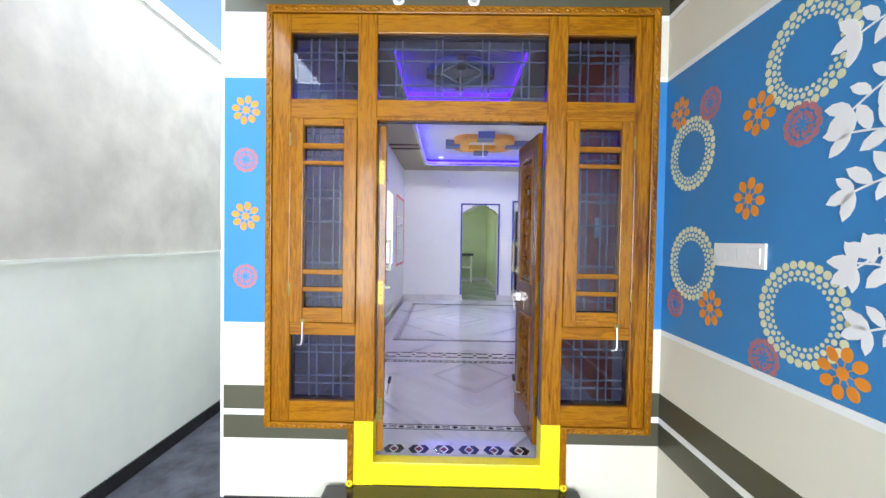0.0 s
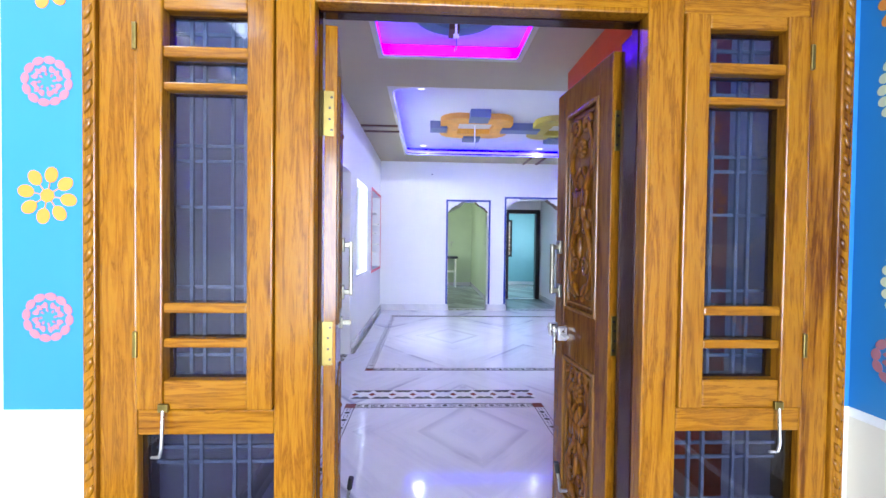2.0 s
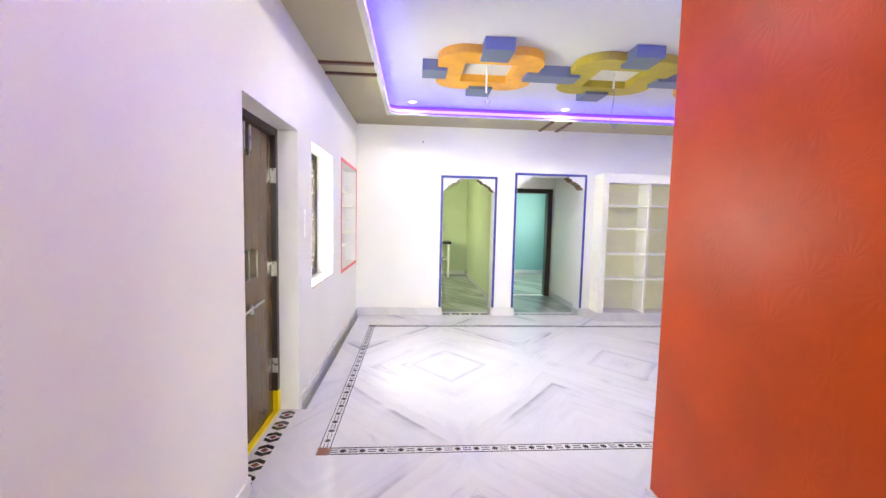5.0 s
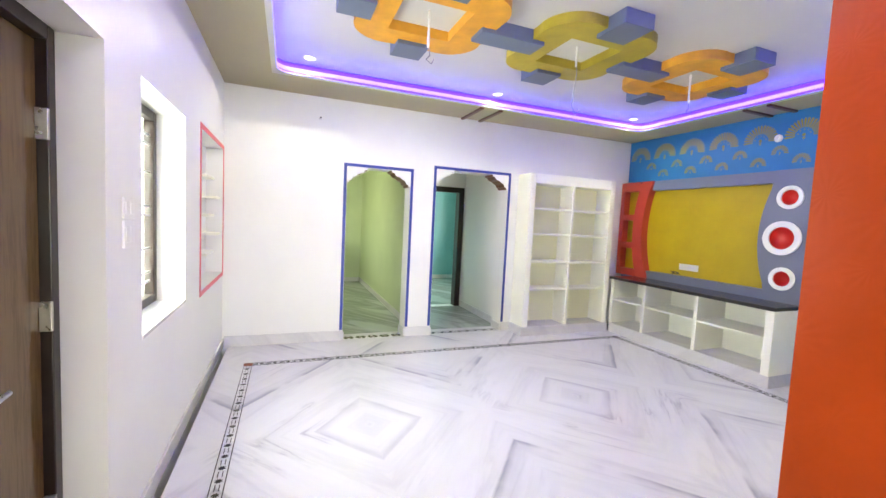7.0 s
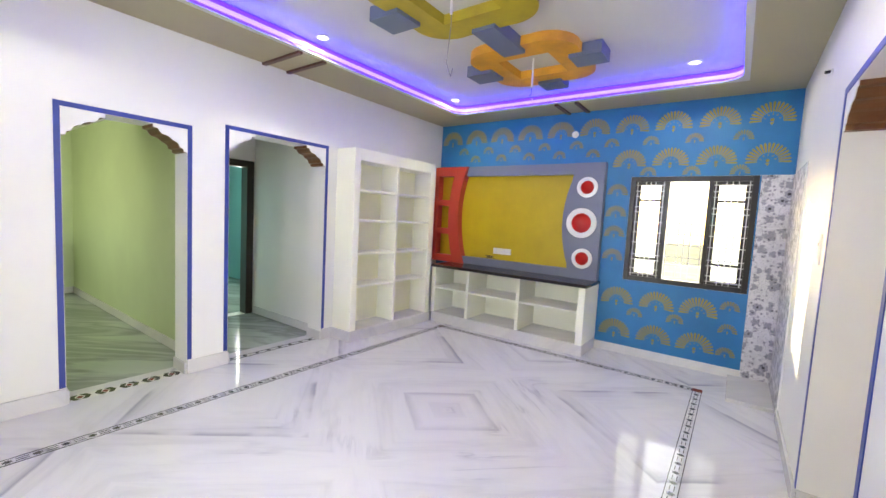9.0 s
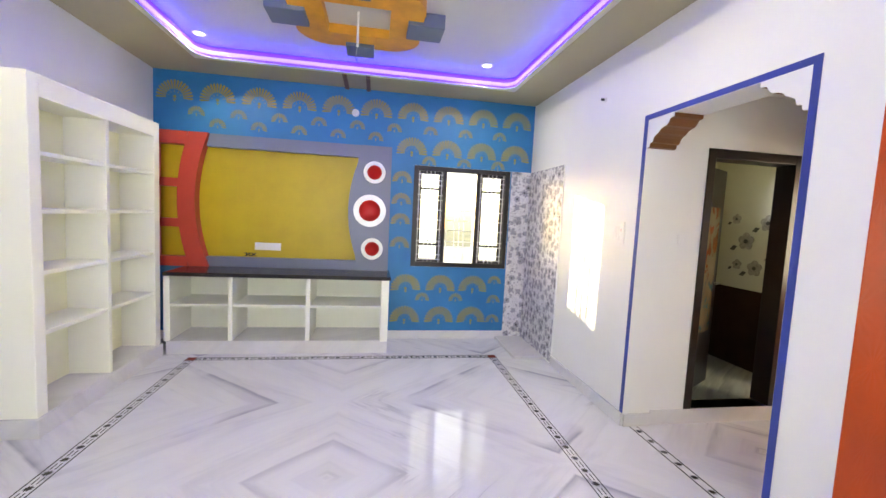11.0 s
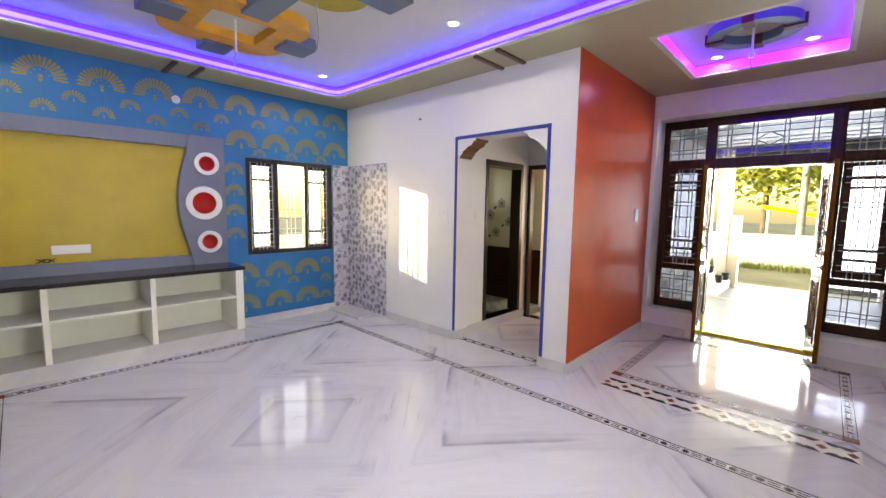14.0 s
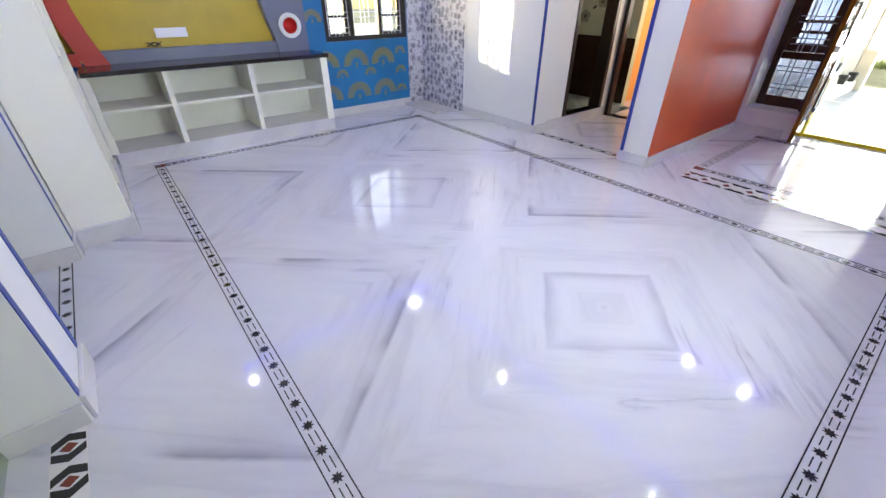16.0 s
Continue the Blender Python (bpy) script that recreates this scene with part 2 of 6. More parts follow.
M = {
    "white": paint("white_wall_paint", (0.80, 0.80, 0.77), 0.42, 0.02, 0.10),
    "cream_ceiling": paint("cream_ceiling_paint", (0.41, 0.37, 0.25), 0.6, 0.03, 0.08),
    "tray_white": paint("tray_white_paint", (0.60, 0.59, 0.56), 0.5, 0.02, 0.05),
    "red": combed_paint("orange_red_texture_paint", (0.56, 0.070, 0.008)),
    "east_blue": paint("royal_blue_wall_paint", (0.012, 0.17, 0.42), 0.45, 0.12, 0.15),
    "gold": paint("gold_stencil_paint", (0.30, 0.25, 0.035), 0.5, 0.15, 0.1, 120.0, 9.0),
    "trim_blue": paint("navy_blue_line_paint", (0.025, 0.05, 0.28), 0.4, 0.1),
    "pink": paint("coral_pink_line_paint", (0.72, 0.10, 0.14), 0.45, 0.08),
    "brown": paint("brown_bracket_paint", (0.10, 0.035, 0.02), 0.4, 0.15),
    "corbel": paint("brown_arch_underside", (0.17, 0.065, 0.02), 0.4, 0.15),
    "med_orange": paint("orange_medallion_paint", (0.72, 0.34, 0.03), 0.5, 0.12, 0.3, 30.0, 5.0),
    "med_olive": paint("olive_medallion_paint", (0.42, 0.33, 0.03), 0.5, 0.10, 0.3, 30.0, 5.0),
    "med_grey": paint("slate_blue_block_paint", (0.13, 0.16, 0.24), 0.5, 0.08),
    "med_ring": paint("steel_blue_ring_paint", (0.11, 0.20, 0.33), 0.5, 0.08),
    "tv_yellow": paint("mustard_texture_paint", (0.50, 0.37, 0.012), 0.42, 0.06, 0.35, 40.0, 3.0),
    "tv_grey": paint("slate_panel_paint", (0.16, 0.18, 0.25), 0.4, 0.06),
    "tv_red": paint("brick_red_panel_paint", (0.50, 0.055, 0.035), 0.4, 0.08),
    "disc_red": paint("scarlet_disc_paint", (0.55, 0.010, 0.008), 0.35, 0.05),
    "granite": paint("black_granite", (0.022, 0.02, 0.02), 0.12, 0.5, 0.02, 300.0, 80.0),
    "frame_dark": paint("dark_brown_frame_paint", (0.018, 0.009, 0.006), 0.3, 0.25, 0.15, 40.0, 6.0),
    # brown paint and the backlit shade on it, in one darker colour
    "frame_inner": wood("backlit_red_brown_frame_wood", (0.022, 0.006, 0.003), (0.038, 0.011, 0.005), (0.055, 0.017, 0.007)),
    "frame_black": paint("black_window_frame_paint", (0.016, 0.013, 0.012), 0.32, 0.2),
    # white bars in grey: their backlit look is put into the colour
    "grille": paint("backlit_white_grille_paint", (0.42, 0.42, 0.40), 0.35, 0.04),
    "grille_white": paint("white_window_bars", (0.80, 0.80, 0.78), 0.35, 0.03),
    "grille_grey": paint("grey_grille_paint", (0.22, 0.23, 0.26), 0.35, 0.04),
    # lighter than the leaf wood: light on the edges is mixed into this colour
    "moulding": wood("golden_brown_lit_moulding", (0.09, 0.031, 0.003), (0.18, 0.073, 0.007), (0.23, 0.10, 0.011)),
    "plastic": paint("white_plastic", (0.80, 0.80, 0.78), 0.28, 0.01, 0.0),
    "red_dot": paint("red_indicator_plastic", (0.6, 0.03, 0.03), 0.3, 0.0, 0.0),
    "black_plastic": paint("black_plastic", (0.015, 0.015, 0.015), 0.3, 0.05),
    "yellow": paint("turmeric_yellow_paint", (0.90, 0.72, 0.0), 0.35, 0.05, 0.15),
    "porch_blue": paint("porch_blue_wall_paint", (0.045, 0.22, 0.50), 0.4, 0.05),
    "porch_cream": paint("porch_cream_wall_paint", (0.72, 0.68, 0.56), 0.5, 0.03),
    "porch_white": paint("porch_white_line_paint", (0.84, 0.83, 0.80), 0.45, 0.02),
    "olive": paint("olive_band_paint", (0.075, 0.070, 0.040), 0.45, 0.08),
    "dot_cream": paint("cream_stencil_paint", (0.70, 0.68, 0.42), 0.5, 0.05),
    "dot_orange": paint("orange_stencil_paint", (0.78, 0.27, 0.02), 0.5, 0.06),
    "dot_rose": paint("rose_stencil_paint", (0.44, 0.17, 0.19), 0.5, 0.1),
    "leaf_white": paint("white_leaf_stencil_paint", (0.84, 0.83, 0.82), 0.5, 0.02),
    "concrete": paint("raw_cement_plaster", (0.58, 0.535, 0.46), 0.85, 0.13, 0.7, 25.0, 2.8),
    "whitewash": paint("whitewashed_compound_wall", (0.76, 0.76, 0.66), 0.75, 0.07, 0.4, 25.0, 1.2),
    "porch_floor": paint("dark_granite_porch_floor", (0.10, 0.10, 0.115), 0.42, 0.35, 0.05, 90.0, 7.0),
    "marble": marble("bookmatched_white_marble", (0.70, 0.70, 0.745), (0.27, 0.27, 0.35), (0.955, 1.48, 0.875, 7.20), 0.035, 0.065),
    "marble_plain": marble("white_marble_skirting", (0.70, 0.69, 0.68), (0.45, 0.45, 0.48), None, 0.08, 0.16),
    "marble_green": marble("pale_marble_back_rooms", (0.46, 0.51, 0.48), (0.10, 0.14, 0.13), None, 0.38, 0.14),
    "inlay_dark": paint("black_inlay_stone", (0.03, 0.028, 0.03), 0.15, 0.2, 0.0),
    "inlay_red": paint("red_inlay_stone", (0.20, 0.05, 0.035), 0.15, 0.2, 0.0),
    "inlay_white": paint("white_inlay_stone", (0.74, 0.73, 0.73), 0.14, 0.04, 0.0),
    "teak": wood("varnished_teak", (0.100, 0.027, 0.0008), (0.250, 0.092, 0.0015), (0.330, 0.138, 0.003)),
    "teak_flat": wood("varnished_teak_rail", (0.100, 0.027, 0.0008), (0.250, 0.092, 0.0015), (0.330, 0.138, 0.003), (0.75, 9, 9)),
    "rosewood": wood("dark_varnished_door_wood", (0.060, 0.016, 0.001), (0.140, 0.046, 0.002), (0.200, 0.076, 0.004), (5, 5, 0.5), 0.11),
    "walnut": wood("walnut_laminate_door", (0.075, 0.042, 0.016), (0.112, 0.064, 0.025), (0.130, 0.076, 0.031), (7, 7, 0.5), 0.14),
    "brass": metal("worn_brass", (0.26, 0.19, 0.05), 0.36),
    "steel": metal("brushed_steel", (0.62, 0.60, 0.56), 0.28),
    "bronze": metal("antique_bronze", (0.25, 0.23, 0.17), 0.34),
    "pale_glass": glass("pale_sash_glass", (0.62, 0.64, 0.54), 0.05),
    "tinted": glass("tinted_window_glass", (0.22, 0.24, 0.32)),
    "clear": glass("clear_window_glass", (0.95, 0.97, 0.97)),
    "led_purple": glow("violet_led_strip", (0.016, 0.0015, 1.0), 2.6),
    # pale emission that draws the tray wall as the LEDs light it
    "led_lit_core": glow("violet_led_lit_wall", (0.11, 0.08, 1.0), 1.4),
    "led_pink": glow("magenta_led_strip", (0.15, 0.007, 1.0), 2.2),
    "spot_glow": glow("warm_white_led", (1.0, 0.97, 0.92), 1.2),
    "kitchen": paint("lime_cream_wall_paint", (0.54, 0.62, 0.38), 0.5, 0.04),
    "teal": paint("sea_green_wall_paint", (0.24, 0.48, 0.49), 0.5, 0.04),
    "orange_room": paint("apricot_wall_paint", (0.82, 0.36, 0.08), 0.5, 0.05),
    "shelf_back": paint("pale_lime_shelf_back_paint", (0.88, 0.88, 0.62), 0.45, 0.03, 0.08),
    "shelf": paint("ivory_shelf_paint", (0.88, 0.88, 0.76), 0.38, 0.02, 0.08),
    "bath_dark": paint("dark_brown_bath_tile", (0.045, 0.022, 0.015), 0.2, 0.2),
    "bath_light": paint("ivory_bath_tile", (0.62, 0.60, 0.42), 0.2, 0.05),
    "petal_grey": paint("dusty_printed_petals", (0.40, 0.36, 0.27), 0.2, 0.2, 0.0, 40.0, 30.0),
    "art_laminate": art_laminate(),
    "ground": paint("dry_sandy_ground", (0.27, 0.25, 0.15), 0.9, 0.25, 0.8, 14.0, 0.6),
    "bark": paint("grey_bark", (0.16, 0.12, 0.08), 0.9, 0.3, 0.8, 18.0, 3.0),
    "palm_bark": paint("pale_palm_bark", (0.42, 0.40, 0.34), 0.85, 0.2, 0.7, 16.0, 3.0),
    "leaf": paint("sunlit_leaf", (0.36, 0.40, 0.06), 0.5, 0.35, 0.0, 5.0, 2.5),
    "grass": paint("dry_green_grass", (0.20, 0.22, 0.06), 0.8, 0.3, 0.0, 5.0, 2.0),
    "wire": paint("grey_cable", (0.25, 0.25, 0.27), 0.5, 0.1, 0.0),
}


M["porch_floor"].node_tree.nodes["Principled BSDF"].inputs["Specular IOR Level"].default_value = 0.2


# ---- building blocks ----
def box(bm, x0, x1, y0, y1, z0, z1, bevel=0.0):
    """Adds an axis-aligned block, its edges rounded by bevel."""
    m = Matrix.Translation(((x0 + x1) / 2, (y0 + y1) / 2, (z0 + z1) / 2)) @ Matrix.Diagonal((abs(x1 - x0), abs(y1 - y0), abs(z1 - z0), 1))
    made = bmesh.ops.create_cube(bm, size=1.0, matrix=m)["verts"]
    if bevel:
        edges = list({e for v in made for e in v.link_edges})
        bmesh.ops.bevel(bm, geom=edges, offset=bevel, segments=2, affect="EDGES", profile=0.5)
    return bm


def B(*args, bevel=0.0):
    return box(bmesh.new(), *args, bevel=bevel)


def prism(bm, pts, axis, a, b):
    """A polygon drawn in the plane square to axis, made solid from a to b. Order of the two free axes: x: (y, z), y: (x, z), z: (x, y)."""
    def at(p, c):
        return {"x": (c, p[0], p[1]), "y": (p[0], c, p[1]), "z": (p[0], p[1], c)}[axis]
    lo = [bm.verts.new(at(p, a)) for p in pts]
    hi = [bm.verts.new(at(p, b)) for p in pts]
    n = len(pts)
    bm.faces.new(lo); bm.faces.new(hi)
    for i in range(n):
        bm.faces.new((lo[i], lo[(i + 1) % n], hi[(i + 1) % n], hi[i]))
    bmesh.ops.recalc_face_normals(bm, faces=bm.faces)
    return bm


def tube(bm, p, q, r, seg=10, r2=None):
    p, q = Vector(p), Vector(q)
    d = q - p
    m = Matrix.Translation((p + q) / 2) @ d.to_track_quat("Z", "Y").to_matrix().to_4x4()
    bmesh.ops.create_cone(bm, cap_ends=True, segments=seg, radius1=r, radius2=r if r2 is None else r2, depth=d.length, matrix=m)
    return bm


def rod(bm, pts, r, seg=8):
    for p, q in zip(pts, pts[1:]):
        tube(bm, p, q, r, seg)
    return bm


def ring(bm, centre, axis, r_out, r_in, depth, seg=40):
    """A flat ring with thickness, its axis along x or z."""
    loops = []
    for r, d in ((r_out, 0), (r_out, depth), (r_in, depth), (r_in, 0)):
        row = []
        for i in range(seg):
            a = 2 * math.pi * i / seg
            c, s = r * math.cos(a), r * math.sin(a)
            off = Vector((d, c, s)) if axis == "x" else Vector((c, s, d))
            row.append(bm.verts.new(Vector(centre) + off))
        loops.append(row)
    for k in range(4):
        A, C = loops[k], loops[(k + 1) % 4]
        for i in range(seg):
            j = (i + 1) % seg
            bm.faces.new((A[i], A[j], C[j], C[i]))
    bmesh.ops.recalc_face_normals(bm, faces=bm.faces)
    return bm


def thing(name, at, label, category, group="", kind=""):
    ob = new(name)
    ob.empty_display_size = 0.1
    ob.location = at
    return tagged(ob, label, category, group, kind)


def part(name, bm, material, parent=None, label="", smooth=False):
    """Links a bmesh, drawn in world places, as one mesh object under a thing or a part."""
    me = bpy.data.meshes.new(name)
    if smooth:
        for f in bm.faces:
            f.smooth = True
    bm.to_mesh(me)
    bm.free()
    me.materials.append(M[material])
    ob = new(name, me)
    if parent:
        ob.parent = parent
        if parent.type == "EMPTY":
            ob.matrix_parent_inverse = Matrix.Translation(parent.location).inverted()
    if label:
        ob["label"] = label
    return ob


def solid(name, bm, material, label, category, group="", kind="", smooth=False):
    return tagged(part(name, bm, material, None, "", smooth), label, category, group, kind)


def setting(name, bm, material, label, category):
    return solid(name, bm, material, label, category, "", "structure")


def wall(name, run, a0, a1, b0, b1, z0, z1, holes, material, label):
    """A wall that runs along x or y from a0 to a1, between b0 and b1 across, with holes (from, to, sill, head) cut through."""
    bm = bmesh.new()
    cuts = sorted({a0, a1, *[h[0] for h in holes], *[h[1] for h in holes]})
    for p, q in zip(cuts, cuts[1:]):
        spans = [(z0, z1)]
        for h in holes:
            if h[0] <= p + 1e-6 and h[1] >= q - 1e-6:
                nxt = []
                for lo, hi in spans:
                    if h[2] > lo: nxt.append((lo, min(h[2], hi)))
                    if h[3] < hi: nxt.append((max(h[3], lo), hi))
                spans = nxt
        for lo, hi in spans:
            if hi - lo > 1e-4:
                if run == "x": box(bm, p, q, b0, b1, lo, hi)
                else: box(bm, b0, b1, p, q, lo, hi)
    bmesh.ops.remove_doubles(bm, verts=bm.verts, dist=1e-5)
    return setting(name, bm, material, label, "wall")


# ---- the large structure ----
WX, EX, NY, SY, RX, FY = -0.397, 5.397, 9.352, 5.066, 1.808, 2.978
CEIL, TRAY = 2.935, 3.06

wall("wall_west", "y", 2.603, 9.6, -0.75, WX, -0.22, 3.3,
     [(5.25, 6.235, -0.02, 2.18), (6.65, 7.56, 0.91, 2.175), (8.10, 9.31, 0.87, 2.21)], "white", "glossy white painted plaster wall with a door, a window and a niche")
setting("niche_back", B(-0.66, -0.56, 8.0, 9.35, 0.8, 2.25), "white", "plain white back of a wall niche", "wall")
wall("wall_north", "x", WX, EX + 0.25, NY, 9.6, -0.22, 3.3, [(0.937, 1.741, -0.22, 2.16), (2.10, 3.182, -0.22, 2.232)], "white", "white plaster wall with two scalloped passage openings")
wall("wall_east", "y", 2.3, NY, EX, 5.65, -0.22, 3.3, [(5.332, 6.534, 0.90, 2.118)], "white", "plaster wall with a barred window")
wall("wall_south", "x", RX, EX, 4.84, SY, -0.22, 3.3, [(2.095, 3.20, -0.22, 2.285)], "white", "white plaster wall with a scalloped passage opening")
wall("wall_foyer", "y", FY, 4.84, RX, 2.04, -0.22, 3.3, [], "white", "partition wall beside the entrance")
wall("wall_front", "x", -0.73, 2.1, 2.603, FY, -0.22, 3.3,
     [(WX, 0.13, 0.28, 2.66), (0.13, 1.225, -0.22, 2.66), (1.225, 1.755, 0.28, 2.66)], "white", "front wall of the house with the wide door opening")
# painted skins on the walls
setting("red_accent_wall", B(RX - 0.004, RX, FY, SY - 0.001, 0.1, CEIL), "red", "orange-red glossy textured accent wall", "wall")
bm = bmesh.new()
box(bm, EX - 0.004, EX, 5.32, 5.332, 0.1, CEIL); box(bm, EX - 0.004, EX, 5.332, 6.534, 0.1, 0.90)
box(bm, EX - 0.004, EX, 5.332, 6.534, 2.118, CEIL); box(bm, EX - 0.004, EX, 6.534, NY, 0.1, CEIL)
box(bm, EX - 0.004, EX, SY, 5.32, 2.12, CEIL)
setting("blue_accent_wall", bm, "east_blue", "royal blue painted accent wall", "wall")

setting("floor", (lambda bm: [box(bm, -0.34, 5.397, SY, 9.6, -0.2, 0.0), box(bm, -0.34, RX, 2.65, SY, -0.2, 0.0)] and bm)(bmesh.new()), "marble", "polished white marble floor with grey book-matched veins", "floor")
setting("floor_passage", B(2.04, 3.20, 3.58, SY, -0.2, 0.0), "marble", "polished marble floor of the passage", "floor")
setting("floor_side_door", B(-0.75, -0.34, 5.25, 6.235, -0.2, 0.0), "marble", "marble floor in the side doorway", "floor")


def tray_ceiling(name, x0, x1, y0, y1, tx0, tx1, ty0, ty1, label):
    bm = bmesh.new()
    for r in ((x0, tx0, y0, y1), (tx1, x1, y0, y1), (tx0, tx1, y0, ty0), (tx0, tx1, ty1, y1)):
        box(bm, *r, CEIL, 3.28)
    bmesh.ops.remove_doubles(bm, verts=bm.verts, dist=1e-5)
    setting(name, bm, "cream_ceiling", label, "ceiling")


HT = (0.095, 4.94, 5.50, 8.76)
FT = (0.085, 1.32, 3.45, 4.88)
tray_ceiling("ceiling_hall", WX, EX, SY, NY, *HT, "cream painted dropped ceiling border round a tray")
tray_ceiling("ceiling_foyer", WX, RX, FY, SY, *FT, "cream painted dropped ceiling border of the entrance")
setting("ceiling_hall_tray", B(*HT, TRAY, 3.27), "tray_white", "white recessed tray ceiling", "ceiling")
setting("ceiling_foyer_tray", B(*FT, TRAY, 3.27), "tray_white", "white recessed tray ceiling of the entrance", "ceiling")
setting("roof_slab", B(-0.9, 6.0, 2.603, 14.9, 3.3, 3.45), "concrete", "flat concrete roof slab", "roof")


def rounded_rect(x0, x1, y0, y1, r, seg=8):
    pts = []
    for cx, cy, a0 in ((x1 - r, y1 - r, 0), (x0 + r, y1 - r, 90), (x0 + r, y0 + r, 180), (x1 - r, y0 + r, 270)):
        for i in range(seg + 1):
            a = radians(a0 + 90 * i / seg)
            pts.append((cx + r * math.cos(a), cy + r * math.sin(a)))
    return pts


def frame_band(bm, outer, inner, z0, z1):
    n = len(outer)
    V = [[bm.verts.new((x, y, z)) for x, y in loop] for loop, z in ((outer, z0), (outer, z1), (inner, z1), (inner, z0))]
    for k in range(4):
        A, C = V[k], V[(k + 1) % 4]
        for i in range(n):
            j = (i + 1) % n
            bm.faces.new((A[i], A[j], C[j], C[i]))
    bmesh.ops.recalc_face_normals(bm, faces=bm.faces)
    return bm


# rounded lip of the hall tray, and the LED strips on it
def tray_light(name, t, r, lip, material, core, label):
    th = thing(name, ((t[0] + t[1]) / 2, (t[2] + t[3]) / 2, CEIL), label, "LED strip")
    big = rounded_rect(t[0] + 0.001, t[1] - 0.001, t[2] + 0.001, t[3] - 0.001, 0.002)
    mid = rounded_rect(t[0] + lip, t[1] - lip, t[2] + lip, t[3] - lip, r)
    part("plaster_lip", frame_band(bmesh.new(), big, mid, CEIL + 0.001, CEIL + 0.012), "tray_white", th)
    a = rounded_rect(t[0] + lip * 0.5, t[1] - lip * 0.5, t[2] + lip * 0.5, t[3] - lip * 0.5, r)
    b = rounded_rect(t[0] + lip * 0.5 + 0.012, t[1] - lip * 0.5 - 0.012, t[2] + lip * 0.5 + 0.012, t[3] - lip * 0.5 - 0.012, r - 0.01)
    # glowing bands stand for the tray wall lit by hidden LEDs
    part("led_strip", frame_band(bmesh.new(), a, b, CEIL + 0.014, CEIL + 0.112), material, th)
    if core:
        c = rounded_rect(t[0] + lip * 0.5 + 0.016, t[1] - lip * 0.5 - 0.016, t[2] + lip * 0.5 + 0.016, t[3] - lip * 0.5 - 0.016, r - 0.014)
        d = rounded_rect(t[0] + lip * 0.5 + 0.022, t[1] - lip * 0.5 - 0.022, t[2] + lip * 0.5 + 0.022, t[3] - lip * 0.5 - 0.022, r - 0.02)
        part("lit_wall_core", frame_band(bmesh.new(), c, d, CEIL + 0.036, CEIL + 0.072), core, th)


tray_light("tray_led_strip", HT, 0.16, 0.05, "led_purple", "led_lit_core", "glowing violet LED strip round the hall ceiling tray")
tray_light("entrance_led_strip", FT, 0.03, 0.045, "led_pink", None, "glowing magenta LED strip round the entrance ceiling tray")

# skirting of marble
def skirting(name, runs, h=0.1, d=0.018):
    bm = bmesh.new()
    for x0, x1, y0, y1 in runs:
        box(bm, x0, x1, y0, y1, 0.0, h, 0.004)
    return setting(name, bm, "marble_plain", "white marble skirting along the wall foot", "baseboard")


S = 0.018
skirting("baseboard_west", [(WX, WX + S, FY, 5.25), (WX, WX + S, 6.235, NY)])
skirting("baseboard_north", [(WX + S, 0.937, NY - S, NY), (1.741, 2.10, NY - S, NY), (3.182, 3.325, NY - S, NY)], 0.125)
skirting("baseboard_east", [(EX - S, EX, 5.32, 6.80)])
skirting("baseboard_south", [(RX, 2.095, SY, SY + S), (3.20, 4.46, SY, SY + S)])
skirting("baseboard_foyer", [(RX - S - 0.004, RX - 0.004, FY, SY + S), (WX + S, 0.1, FY, FY + S), (1.30, RX - S, FY, FY + S)])
skirting("baseboard_passage", [(0.937, 0.955, NY, 9.6), (1.723, 1.741, NY, 9.6), (3.164, 3.182, NY, 9.6), (2.10, 2.118, NY, 9.6), (3.182, 3.20, 4.84, SY), (2.095, 2.113, 4.84, SY)])

# back rooms seen through the openings
wall("wall_kitchen_east", "y", 9.6, 14.0, 1.92, 2.04, -0.2, 3.3, [], "kitchen", "lime-cream painted kitchen wall")
wall("wall_kitchen_north", "x", -0.71, 2.04, 14.0, 14.2, -0.2, 3.3, [], "kitchen", "lime-cream painted kitchen end wall")
# window hole added out of view, to go with the kitchen fill lamp
wall("wall_kitchen_west", "y", 9.6, 14.0, -0.71, -0.55, -0.2, 3.3, [(11.4, 12.4, 1.1, 2.1)], "kitchen", "kitchen wall with an added unseen window hole")
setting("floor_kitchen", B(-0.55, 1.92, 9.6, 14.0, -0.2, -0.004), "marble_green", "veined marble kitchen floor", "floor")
setting("ceiling_kitchen", B(-0.55, 1.92, 9.6, 14.0, 2.9, 3.0), "white", "white kitchen ceiling", "ceiling")
skirting("baseboard_kitchen", [(1.902, 1.92, 9.6, 14.0), (-0.5, 1.902, 13.982, 14.0)])
wall("wall_lobby_east", "y", 9.6, 11.05, 3.28, 3.4, -0.2, 3.3, [], "white", "white wall of the bedroom lobby")
wall("wall_lobby_west", "y", 9.6, 11.05, 2.04, 2.1, -0.2, 3.3, [], "white", "white wall of the bedroom lobby")
wall("wall_lobby_north", "x", 2.04, 3.4, 11.05, 11.2, -0.2, 3.3, [(2.42, 3.26, 0.0, 2.16)], "white", "white wall round the bedroom door")
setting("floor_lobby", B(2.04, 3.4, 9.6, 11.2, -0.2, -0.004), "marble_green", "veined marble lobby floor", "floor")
setting("ceiling_lobby", B(2.04, 3.4, 9.6, 11.2, 2.9, 3.0), "white", "white lobby ceiling", "ceiling")
skirting("baseboard_lobby", [(3.262, 3.28, 9.6, 11.05), (2.1, 2.118, 9.6, 11.05)])
